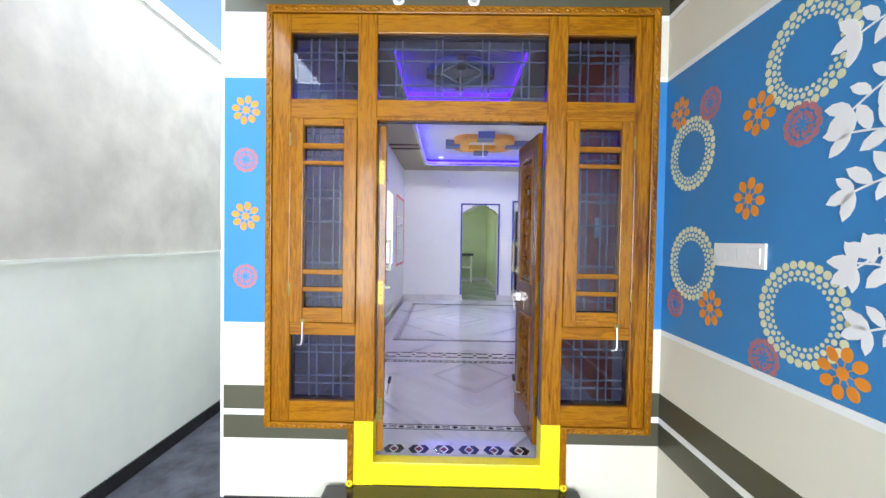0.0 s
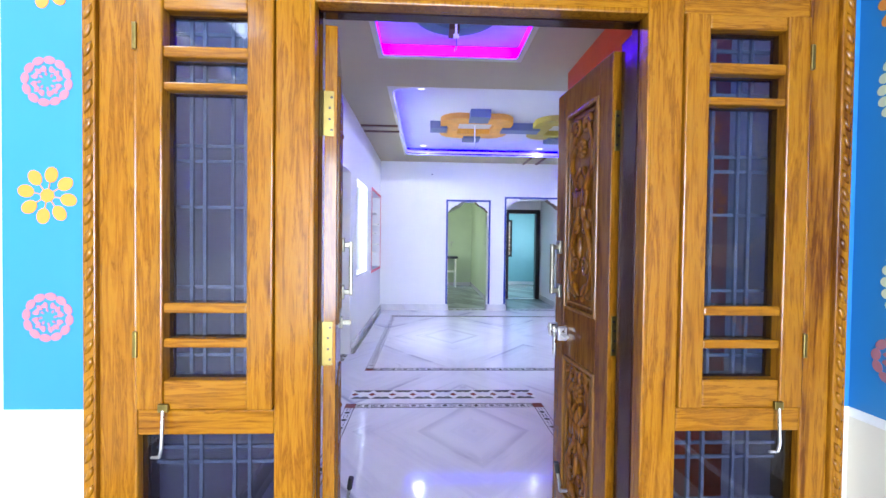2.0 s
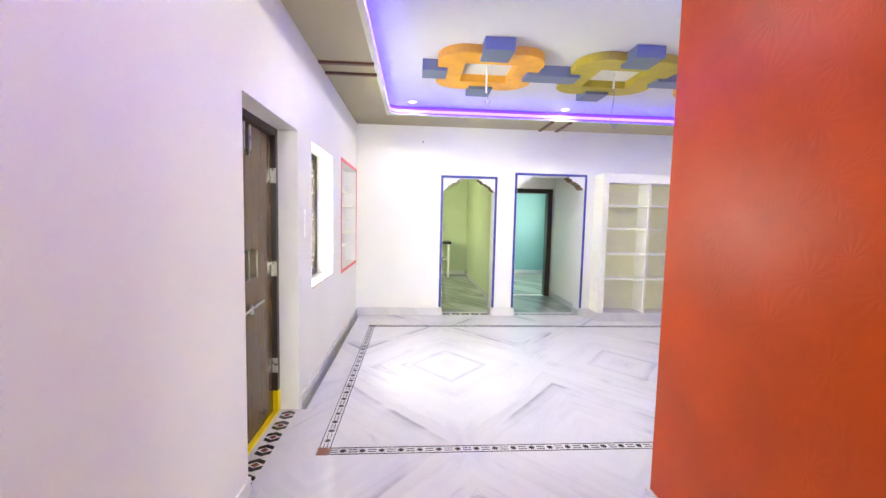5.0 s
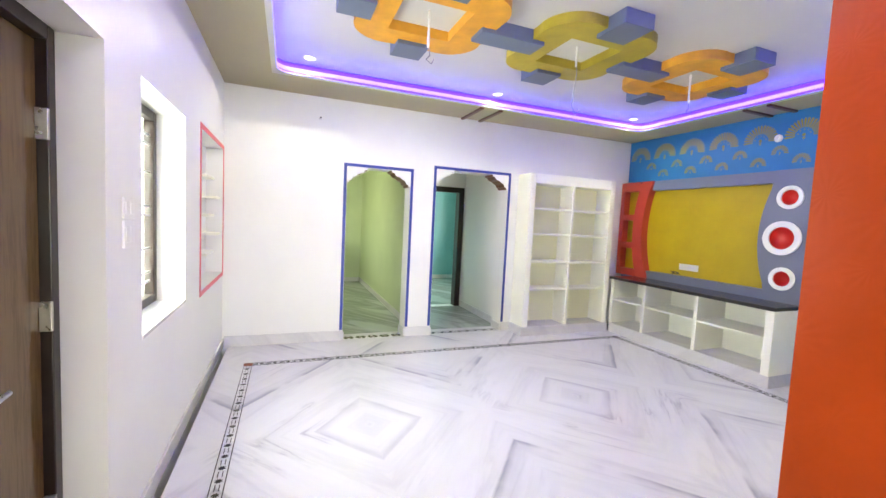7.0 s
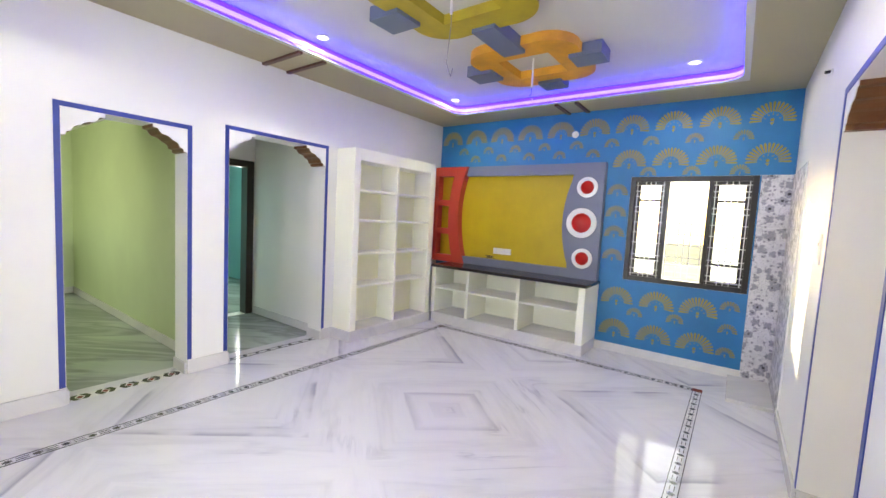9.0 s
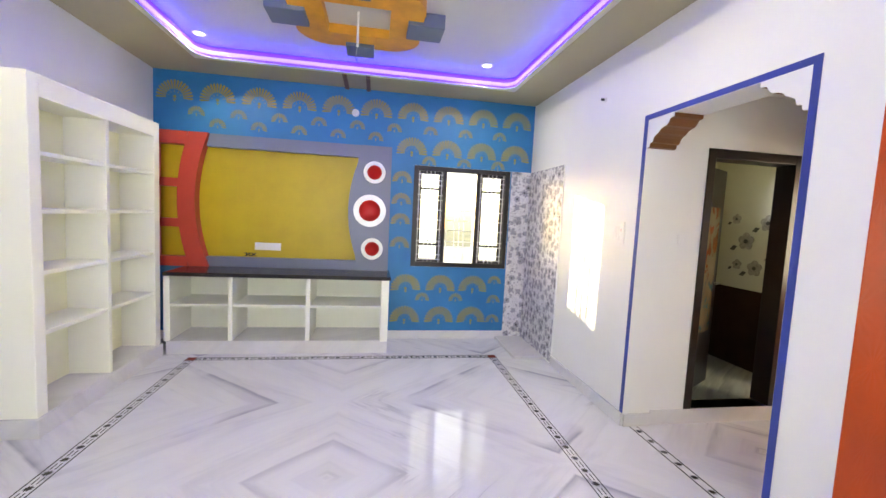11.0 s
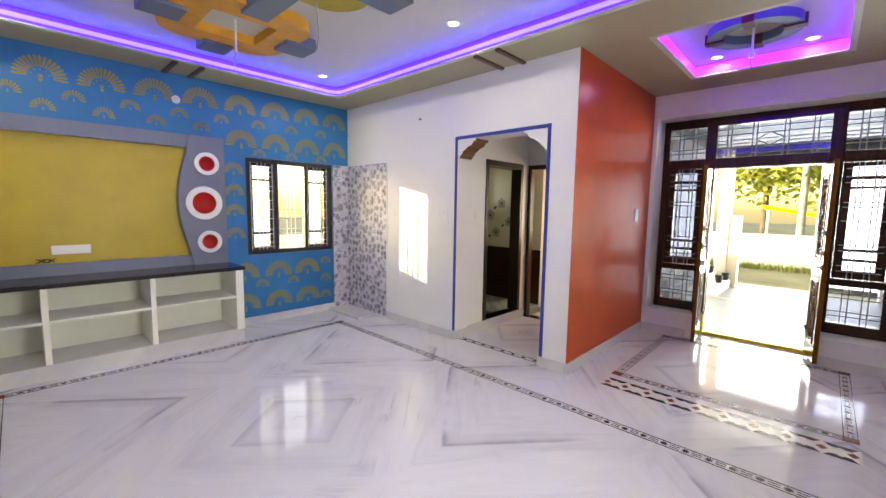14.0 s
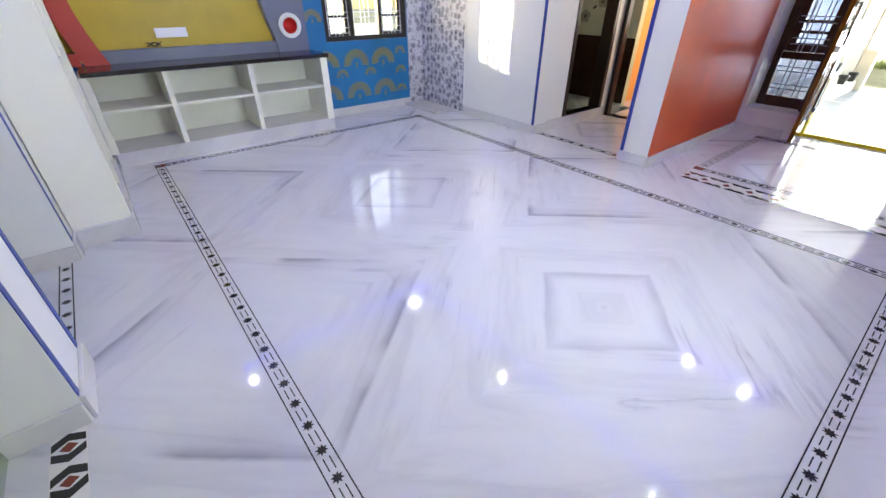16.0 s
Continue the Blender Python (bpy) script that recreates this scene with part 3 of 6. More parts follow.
wall("wall_bedroom_north", "x", 2.04, 5.65, 14.4, 14.6, -0.2, 3.3, [(2.55, 3.3, 0.9, 2.1)], "teal", "sea-green bedroom wall with an opening for light")
wall("wall_bedroom_west", "y", 11.2, 14.4, 2.045, 2.10, -0.2, 3.3, [], "teal", "sea-green bedroom wall")
# this east opening is an unseen addition beside the bedroom's fill lamp
wall("wall_bedroom_east", "y", 11.05, 14.4, 4.5, 4.65, -0.2, 3.3, [(12.5, 13.5, 1.1, 2.1)], "teal", "sea-green bedroom wall with an opening for light")
setting("bedroom_return", B(3.4, 4.5, 11.05, 11.2, -0.2, 3.3), "teal", "sea-green bedroom wall beside the door", "wall")
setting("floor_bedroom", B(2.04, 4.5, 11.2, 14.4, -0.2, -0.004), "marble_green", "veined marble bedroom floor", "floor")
setting("ceiling_bedroom", B(2.04, 4.5, 11.2, 14.4, 2.9, 3.0), "white", "white bedroom ceiling", "ceiling")
skirting("baseboard_bedroom", [(2.04, 4.5, 14.382, 14.4)])
# passage behind the south opening
wall("wall_passage_east", "y", 3.5, 4.84, 3.20, 3.34, -0.2, 3.3, [(3.72, 4.55, 0.12, 2.13)], "white", "white passage wall with the bathroom door")
wall("wall_passage_south", "x", 2.04, 3.20, 3.45, 3.58, -0.2, 3.3, [(2.36, 3.199, 0.0, 2.13)], "white", "white passage wall with a bedroom door")
setting("ceiling_passage", B(2.04, 3.20, 3.58, 4.84, 2.55, 2.65), "white", "white passage ceiling", "ceiling")
setting("door_kerb", B(3.195, 3.34, 3.58, 4.84, 0.0, 0.12), "marble_plain", "raised marble kerb under the bathroom door", "kerb")
setting("floor_bathroom", B(3.30, 5.0, 3.0, 4.84, -0.2, 0.05), "marble_green", "pale bathroom floor", "floor")
# small hole added out of sight for the bathroom fill lamp
wall("wall_bathroom_east", "y", 3.0, 4.84, 4.75, 4.9, 0.9, 3.3, [(3.75, 4.25, 1.65, 2.15)], "bath_light", "ivory tiled bathroom wall with an added hole for fill light")
setting("bathroom_dado_east", B(4.745, 4.9, 3.0, 4.84, 0.0, 0.9), "bath_dark", "dark brown tiled lower bathroom wall", "wall")
setting("wall_bathroom_north", B(3.30, 4.745, 4.80, 4.839, 0.9, 2.9), "bath_light", "ivory tiled bathroom wall", "wall")
setting("bathroom_dado_north", B(3.30, 4.745, 4.795, 4.839, 0.0, 0.9), "bath_dark", "dark brown tiled lower bathroom wall", "wall")
setting("wall_bathroom_south", B(3.30, 4.9, 2.9, 3.0, 0.0, 3.0), "bath_light", "ivory tiled bathroom wall", "wall")
setting("ceiling_bathroom", B(3.30, 4.75, 3.0, 4.84, 2.7, 2.8), "white", "white bathroom ceiling", "ceiling")
setting("floor_orange_room", B(2.04, 3.16, 0.6, 3.58, -0.2, 0.0), "marble_plain", "white marble bedroom floor", "floor")
setting("floor_orange_room_side", B(3.16, 3.45, 0.6, 2.9, -0.2, 0.0), "marble_plain", "white marble bedroom floor", "floor")
wall("wall_orange_south", "x", 2.1, 3.6, 0.5, 0.6, -0.2, 3.3, [], "orange_room", "apricot painted bedroom wall")
wall("wall_orange_east", "y", 0.6, 2.9, 3.45, 3.6, -0.2, 3.3, [], "orange_room", "apricot painted bedroom wall")
# unseen hole, added to hold the apricot room's fill lamp
wall("wall_orange_west", "y", 0.6, 2.6, 2.02, 2.1, -0.2, 3.3, [(1.9, 2.9, 1.0, 2.0)], "orange_room", "apricot painted bedroom wall")
setting("ceiling_orange", B(2.04, 3.45, 0.6, 3.45, 2.8, 2.9), "white", "white bedroom ceiling", "ceiling")


# ---- porch ----
PZ = -0.22
PX = 1.888
setting("ground", B(-60, 60, -80, 60, -0.6, -0.34), "ground", "dry sandy ground of the yard and beyond", "ground")
setting("porch_floor", B(-1.44, PX, -3.0, 2.603, -0.34, PZ), "porch_floor", "dark polished granite porch floor", "floor")
bm = bmesh.new()
for y in (-1.38, 0.63): box(bm, -1.42, PX - 0.006, y - 0.014, y + 0.014, PZ, PZ + 0.003)
for a, b in ((-3.0, -1.394), (-1.366, 0.616), (0.644, 1.97)): box(bm, 0.765, 0.795, a, b, PZ, PZ + 0.003)
setting("trim_porch_floor", bm, "inlay_white", "white strips laid between the porch floor slabs", "trim")
setting("side_passage_floor", B(-1.44, -0.73, 2.603, 9.6, -0.34, PZ), "porch_floor", "dark granite floor of the side passage", "floor")
wall("wall_porch_east", "y", -0.6, 2.603, PX, 2.0, PZ, 3.3, [], "porch_cream", "painted porch side wall")


def bands(kind):
    """The painted bands of the porch: height from, to, colour, name."""
    rows = [(PZ, 0.148, "porch_cream", "cream band at the foot of the porch wall"), (0.325, 0.29, "porch_white", "thin white line"),
            (0.148, 0.29, "olive", "lower olive band"), (0.325, 0.469, "olive", "upper olive band"), (0.469, 0.82, "porch_cream", "cream band"),
            (0.82, 0.85, "porch_white", "thin white line"), (0.85, 2.307, "porch_blue", "sky blue field"), (2.307, 2.335, "porch_white", "thin white line"),
            (2.335, 2.66, "porch_cream", "upper cream band"), (2.66, 2.69, "porch_white", "thin white line"), (2.69, 3.3, "olive", "dark olive top band")]
    for lo, hi, m, name in rows:
        lo, hi = min(lo, hi), max(lo, hi)
        bm = bmesh.new()
        proud = 0.006 if m == "porch_white" else 0.004
        if kind == "front":
            if hi <= 0.26:
                box(bm, -0.73, 0.06, 2.603 - proud, 2.603, lo, hi); box(bm, 1.32, PX, 2.603 - proud, 2.603, lo, hi)
            elif lo >= 2.66:
                box(bm, -0.73, PX, 2.603 - proud, 2.603, max(lo, 2.66), hi)
            else:
                box(bm, -0.73, -0.40, 2.603 - proud, 2.603, lo, hi); box(bm, 1.78, PX, 2.603 - proud, 2.603, lo, hi)
                if lo < 0.235:
                    box(bm, -0.40, 0.05, 2.603 - proud, 2.603, lo, 0.262); box(bm, 1.33, 1.78, 2.603 - proud, 2.603, lo, 0.262)
        else:
            box(bm, PX - proud, PX, -0.6, 2.603 - proud, lo, hi)
        setting("painted_band_" + kind, bm, m, name + " painted on the porch wall", "wall paint")


bands("front")
bands("side")
setting("front_wall_edge", B(-0.734, -0.73, 2.599, 2.9, PZ, 3.3), "porch_white", "white corner of the front wall", "wall")
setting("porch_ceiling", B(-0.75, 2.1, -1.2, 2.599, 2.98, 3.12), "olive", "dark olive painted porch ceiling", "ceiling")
setting("porch_ceiling_front", B(-1.44, 2.6, -3.25, -1.202, 3.0, 3.12), "porch_white", "white painted front part of the porch ceiling", "ceiling")
bm = bmesh.new()
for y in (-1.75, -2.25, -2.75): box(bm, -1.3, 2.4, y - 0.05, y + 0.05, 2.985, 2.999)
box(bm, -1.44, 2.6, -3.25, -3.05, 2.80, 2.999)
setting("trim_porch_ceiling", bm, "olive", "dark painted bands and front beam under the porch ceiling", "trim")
setting("compound_wall", B(-1.64, -1.44, -4.5, 9.6, -0.34, 1.23), "whitewash", "whitewashed plaster compound wall", "wall")
setting("neighbour_wall", B(-1.66, -1.452, -4.5, 3.83, 1.23, 2.92), "concrete", "raw cement-plastered neighbouring wall", "wall")
setting("neighbour_coping", B(-1.72, -1.43, -4.5, 3.85, 2.92, 3.0), "porch_white", "white coping along the neighbouring wall", "wall")
setting("compound_ledge", B(-1.452, -1.43, -4.5, 3.83, 1.215, 1.235), "whitewash", "thin plaster ledge between the two wall finishes", "wall")
bm = bmesh.new()
for i in range(14):
    y = -4.4 + i * 1.0
    box(bm, -1.44, -1.425, y, y + 0.99, PZ, PZ + 0.1, 0.003)
setting("baseboard_porch", bm, "granite", "black granite skirting slabs along the compound wall", "baseboard")
setting("porch_skirting", B(-0.72, -0.10, 2.585, 2.599, PZ, PZ + 0.012), "granite", "thin black granite edge at the foot of the front wall", "baseboard")
solid("entrance_step", B(-0.09, 1.40, 1.98, 2.56, PZ, -0.10, bevel=0.012), "granite", "polished black granite step below the entrance door", "step")
# yard wall, gate side and the building opposite
setting("yard_wall", B(-6, 9, -9.2, -9.0, -0.34, 0.80), "whitewash", "sunlit whitewashed yard wall", "wall")
setting("east_yard_wall", B(8.4, 8.6, -9, 15, -0.34, 0.9), "whitewash", "low whitewashed wall beyond the window", "wall")


# ---- hall: openings, trims ----
def scallop(kx, ky, ztop, sign, y0, y1, name="arch_corbel"):
    """A stepped corbel in the top corner of an opening in an x-run wall; sign gives the side that it grows towards."""
    prof = [(0, 0), (0.25, 0), (0.25, -0.025), (0.215, -0.03), (0.205, -0.05), (0.185, -0.07), (0.155, -0.075), (0.13, -0.085),
            (0.11, -0.105), (0.085, -0.115), (0.065, -0.13), (0.055, -0.16), (0.03, -0.165), (0.025, -0.19), (0, -0.195)]
    pts = [(kx + sign * a, ztop + b) for a, b in prof]
    th = thing(name, (kx, (y0 + y1) / 2, ztop - 0.2), "white scalloped corbel with a brown painted underside in the arch corner", "corbel", "arch corbels")
    part("core", prism(bmesh.new(), pts, "y", y0 + 0.006, y1 - 0.006), "corbel", th, "brown painted underside")
    part("front_face", prism(bmesh.new(), pts, "y", y0, y0 + 0.005), "white", th)
    part("back_face", prism(bmesh.new(), pts, "y", y1 - 0.005, y1), "white", th)


def arch_line(name, x0, x1, top, y, side, low, w=0.036):
    """A painted blue line round an opening; side is the way that the wall faces."""
    ya, yb = (y - 0.004, y) if side < 0 else (y, y + 0.004)
    bm = bmesh.new()
    box(bm, x0, x0 + w, ya, yb, low, top); box(bm, x1 - w, x1, ya, yb, low, top); box(bm, x0 + w, x1 - w, ya, yb, top - w, top)
    setting(name, bm, "trim_blue", "navy blue painted line round the passage opening", "trim")


for x0, x1, top, low, y0, y1, side, face in ((0.937, 1.741, 2.16, 0.13, NY, 9.6, -1, NY), (2.10, 3.182, 2.232, 0.13, NY, 9.6, -1, NY), (2.095, 3.20, 2.285, 0.10, 4.84, SY, 1, SY)):
    arch_line("trim_arch", x0 - 0.04, x1 + 0.04, top + 0.04, face, side, low)
    scallop(x0, 0, top, 1, y0, y1)
    scallop(x1, 0, top, -1, y0, y1)


def fan_piece(name, pts, r):
    bm = bmesh.new()
    prism(bm, [(p[0] * r, p[1] * r) for p in pts], "x", -0.0012, 0)
    me = bpy.data.meshes.new(name)
    bm.to_mesh(me); bm.free()
    me.materials.append(M["gold"])
    return me


def fan_set(r, n):
    """The pieces of a stencilled fan: a petal, a short ray, a disc and a foot."""
    w = radians(184 / n * 0.37)
    petal = fan_piece("petal", [(0.46, -0.46 * w), (0.90, -0.86 * w), (0.97, -0.62 * w), (1.0, 0), (0.97, 0.62 * w), (0.90, 0.86 * w), (0.46, 0.46 * w)], r)
    ray = fan_piece("ray", [(0.30, -0.03), (0.42, 0), (0.30, 0.03)], r)
    disc = fan_piece("disc", [(0.09 * math.cos(t * math.pi / 5), 0.03 + 0.09 * math.sin(t * math.pi / 5)) for t in range(10)], r)
    foot = fan_piece("foot", [(-0.10, -0.10), (0.10, -0.10), (0, -0.26)], r)
    return petal, ray, disc, foot, n


FAN_L, FAN_M, FAN_S = fan_set(0.185, 17), fan_set(0.120, 13), fan_set(0.088, 11)


def fan(kit, y, z, tilt=0):
    petal, ray, disc, foot, n = kit
    th = tagged(new("fan_stencil"), "gold fan motif stencilled on the blue wall", "wall stencil", "gold fan stencils")
    th.matrix_basis = pose(EX - 0.0045, y, z + 0.02, tilt, 0, 0)
    def put(me, turn):
        ob = new(me.name, me)
        ob.parent = th
        ob.matrix_basis = Matrix.Rotation(radians(turn), 4, "X")
    for i in range(n): put(petal, -2 + 184 * i / (n - 1))
    for k in range(5): put(ray, 20 + 35 * k)
    put(disc, 0)
    put(foot, 0)


LARGE = [5.29 + 0.428 * k for k in range(10)]
for y in LARGE:
    fan(FAN_L, min(max(y, 5.26), 9.15), 2.635, random.uniform(-2, 2))
    if y < 9.0: fan(FAN_S, y + 0.214, 2.475, random.uniform(-3, 3))
    if y > 6.8 and y < 9.1: fan(FAN_S, y, 2.36, random.uniform(-3, 3))
for y in LARGE[:4]:
    fan(FAN_L, y, 2.235, random.uniform(-2, 2))
    if y < 6.4: fan(FAN_S, y + 0.214, 2.125, random.uniform(-3, 3))
for y in (5.74, 6.15, 6.58):
    for z in (0.60, 0.205): fan(FAN_L, y, z, random.uniform(-2, 2))
for y in (5.95, 6.37): fan(FAN_S, y, 0.47, random.uniform(-3, 3))
for z in (0.70, 0.455, 0.205): fan(FAN_S, 5.46, z, random.uniform(-3, 3))
for z in (1.90, 1.64, 1.40, 1.12): fan(FAN_M, 6.675, z, random.uniform(-3, 3))

# tile panel in the corner, of single printed tiles
def tile_print():
    def build(nt, b):
        v = coords(nt)
        def op(kind, p, q):
            m = nt.nodes.new("ShaderNodeMath")
            m.operation = kind
            for i, k in enumerate((p, q)):
                if isinstance(k, (int, float)): m.inputs[i].default_value = k
                else: nt.links.new(k, m.inputs[i])
            return m.outputs[0]
        def darken(base, col):
            m = nt.nodes.new("ShaderNodeMix")
            m.data_type, m.blend_type = "RGBA", "MULTIPLY"
            m.inputs[0].default_value = 1.0
            nt.links.new(base, m.inputs[6]); nt.links.new(col, m.inputs[7])
            return m.outputs[2]
        def flowers(scale, petals, size, heart, grey):
            vor = node(nt, "ShaderNodeTexVoronoi", Scale=scale, Randomness=0.75)
            nt.links.new(v, vor.inputs["Vector"])
            off = nt.nodes.new("ShaderNodeVectorMath")
            off.operation = "SUBTRACT"
            nt.links.new(v, off.inputs[0]); nt.links.new(vor.outputs["Position"], off.inputs[1])
            sp = nt.nodes.new("ShaderNodeSeparateXYZ")
            nt.links.new(off.outputs[0], sp.inputs[0])
            ang = op("ARCTAN2", sp.outputs[2], op("ADD", sp.outputs[0], sp.outputs[1]))
            wave = op("MULTIPLY_ADD", op("ABSOLUTE", op("SINE", op("MULTIPLY", ang, petals / 2), 0), 0), 0.35)
            lobe = op("DIVIDE", vor.outputs["Distance"], op("ADD", wave, 0.45))
            return ramp(nt, lobe, [(0.0, heart), (size * 0.32, heart), (size * 0.40, grey), (size * 0.9, grey), (size, (1, 1, 1))])
        vine = ramp(nt, noise_tex(nt, v, 24, 4, 0.6, 1.0), [(0.468, (1, 1, 1)), (0.48, (0.50, 0.50, 0.54)), (0.488, (0.50, 0.50, 0.54)), (0.50, (1, 1, 1))])
        ground = ramp(nt, noise_tex(nt, v, 9, 3), [(0.3, (0.60, 0.59, 0.63)), (0.7, (0.74, 0.73, 0.76))])
        out = darken(darken(ground, vine), flowers(11.5, 6, 0.40, (0.05, 0.05, 0.07), (0.50, 0.50, 0.56)))
        out = darken(out, flowers(21.0, 4, 0.24, (0.16, 0.16, 0.19), (0.60, 0.60, 0.64)))
        nt.links.new(out, b.inputs["Base Color"])
        b.inputs["Roughness"].default_value = 0.34
    return mat("floral_printed_tile", build)


M["tile"] = tile_print()
panel = thing("corner_tiling", (EX - 0.2, SY + 0.1, 0.0), "glossy white corner tiling printed with dark grey flowers", "wall tiling")
for k in range(4):
    z0 = 0.02 + k * 0.525
    for j in range(3):
        x0 = 4.465 + j * 0.3117
        part("tile", B(x0, x0 + 0.309, SY + 0.001, SY + 0.009, z0, z0 + 0.522, bevel=0.0015), "tile", panel)
    part("tile", B(EX - 0.009, EX - 0.001, SY + 0.010, 5.319, z0, z0 + 0.522, bevel=0.0015), "tile", panel)
part("edge_bead", B(4.455, 4.464, SY, SY + 0.011, 0.02, 2.12), "plastic", panel)
solid("corner_plinth", B(4.63, 5.395, SY + 0.010, 5.42, 0.0, 0.035, bevel=0.004), "marble_plain", "low polished marble plinth in the tiled corner", "plinth")


# ---- windows ----
def bars(bm, fixed, lo, hi, z0, z1, vs, hs, r=0.005):
    """Grille bars in a plane x = fixed."""
    for v in vs: box(bm, fixed - r, fixed + r, v - r, v + r, z0, z1)
    for h in hs: box(bm, fixed + r, fixed + 3 * r, lo, hi, h - r, h + r)
    return bm


win = thing("window_east", (5.48, 5.93, 0.90), "black painted three-panel window with a white steel grille", "window", "", "structure")
part("window_frame", (lambda bm: [box(bm, 5.40, 5.50, 5.332, 5.385, 0.90, 2.118, 0.004), box(bm, 5.40, 5.50, 6.481, 6.534, 0.90, 2.118, 0.004), box(bm, 5.40, 5.50, 5.385, 6.481, 0.90, 0.955, 0.004),
     box(bm, 5.40, 5.50, 5.385, 6.481, 2.063, 2.118, 0.004), box(bm, 5.405, 5.495, 5.715, 5.757, 0.955, 2.063, 0.004), box(bm, 5.405, 5.495, 6.128, 6.170, 0.955, 2.063, 0.004)] and bm)(bmesh.new()), "frame_black", win)
for y0, y1 in ((5.385, 5.715), (6.170, 6.481)):
    bm = bmesh.new()
    for a in ((y0, y0 + 0.05, 0.955, 2.063), (y1 - 0.05, y1, 0.955, 2.063), (y0 + 0.05, y1 - 0.05, 0.955, 0.995), (y0 + 0.05, y1 - 0.05, 2.023, 2.063),
              (y0 + 0.05, y1 - 0.05, 1.840, 1.864), (y0 + 0.05, y1 - 0.05, 1.160, 1.184)):
        box(bm, 5.455, 5.485, *a)
    sash = part("sash", bm, "frame_black", win)
    part("pane", B(5.468, 5.472, y0 + 0.05, y1 - 0.05, 0.995, 2.023), "pale_glass", sash)
for y0, y1 in ((5.385, 5.715), (5.757, 6.128), (6.170, 6.481)):
    w = y1 - y0
    hs = [0.955 + d for d in (0.03, 0.09, 0.20, 0.26, 0.40, 0.52, 0.64, 0.76, 0.82, 0.94, 1.00, 1.07)]
    part("grille", bars(bmesh.new(), 5.435, y0, y1, 0.955, 2.063, [y0 + w * f for f in (0.06, 0.34, 0.5, 0.66, 0.94)], hs, 0.0042), "grille_white", win, "white painted steel bars")

win = thing("window_west", (-0.60, 7.10, 0.91), "dark brown window with a white steel grille in a deep reveal", "window", "", "structure")
bm = bmesh.new()
for a in ((6.65, 6.71, 0.91, 2.175), (7.50, 7.56, 0.91, 2.175), (6.71, 7.50, 0.91, 0.97), (6.71, 7.50, 2.115, 2.175), (7.08, 7.12, 0.97, 2.115)):
    box(bm, -0.66, -0.565, *a, 0.004)
part("window_frame", bm, "frame_dark", win)
for y0, y1 in ((6.71, 7.08), (7.12, 7.50)):
    part("pane", B(-0.645, -0.64, y0, y1, 0.97, 2.115), "clear", win).visible_shadow = False
part("grille", bars(bmesh.new(), -0.605, 6.71, 7.50, 0.97, 2.115, [6.71 + 0.79 * f for f in (0.12, 0.2, 0.32, 0.42, 0.6, 0.7, 0.82, 0.9)], [0.98 + d for d in (0.08, 0.14, 0.3, 0.52, 0.58, 0.8, 0.98, 1.04)], 0.006), "grille", win, "white painted steel bars")
part("window_sill", B(-0.565, WX + 0.004, 6.65, 7.56, 0.895, 0.914), "marble_plain", win)

# wall niche with a pink outline
bm = bmesh.new()
for a in ((8.06, 8.10, 0.83, 2.25), (9.31, 9.348, 0.83, 2.25), (8.10, 9.31, 0.83, 0.87), (8.10, 9.31, 2.21, 2.25)):
    box(bm, WX, WX + 0.005, *a)
setting("trim_niche", bm, "pink", "coral pink painted outline of the wall niche", "trim")
for a in ((8.46, 8.90, 1.86), (8.46, 8.90, 1.50), (8.46, 8.90, 1.14), (8.10, 8.36, 1.68), (8.10, 8.36, 1.30), (9.02, 9.31, 1.68), (9.02, 9.31, 1.30)):
    solid("niche_shelf", B(-0.56, WX - 0.02, a[0], a[1], a[2] - 0.012, a[2] + 0.012, bevel=0.003), "shelf", "short white shelf inside the wall niche", "shelf", "niche shelves")

# ---- side door ----
door = thing("door_1", (-0.55, 5.7, 0.0), "closed walnut laminate double door in a dark frame", "door", "", "structure")
bm = bmesh.new()
box(bm, -0.60, -0.50, 5.22, 5.27, 0.0, 2.205, 0.004); box(bm, -0.60, -0.50, 6.15, 6.2, 0.0, 2.205, 0.004); box(bm, -0.60, -0.50, 5.27, 6.15, 2.15, 2.205, 0.004)
part("door_frame", bm, "frame_dark", door)
for y0, y1 in ((5.272, 5.68), (5.684, 6.148)):
    part("leaf", B(-0.575, -0.535, y0, y1, 0.04, 2.147, bevel=0.003), "walnut", door)
part("threshold", B(-0.60, -0.50, 5.27, 6.15, 0.0, 0.04), "yellow", door, "yellow painted threshold")
for y0, y1 in ((5.22, 5.275), (6.145, 6.2)):
    part("frame_foot", B(-0.603, -0.497, y0 - 0.001, y1 + 0.001, 0.0, 0.2), "yellow", door, "yellow painted foot of the frame")
for y, z0, z1 in ((5.64, 1.94, 2.12), (5.73, 1.94, 2.12)):
    bolt = part("tower_bolt", B(-0.535, -0.523, y - 0.011, y + 0.011, z0, z1, bevel=0.002), "bronze", door)
    part("rod", tube(bmesh.new(), (-0.518, y, z0 + 0.03), (-0.518, y, z1 + 0.015), 0.006), "steel", bolt)
for y, z in ((5.62, 1.24), (5.75, 1.24)):
    h = part("handle", rod(bmesh.new(), [(-0.535, y, z - 0.09), (-0.495, y, z - 0.085), (-0.495, y, z + 0.085), (-0.535, y, z + 0.09)], 0.009), "bronze", door)
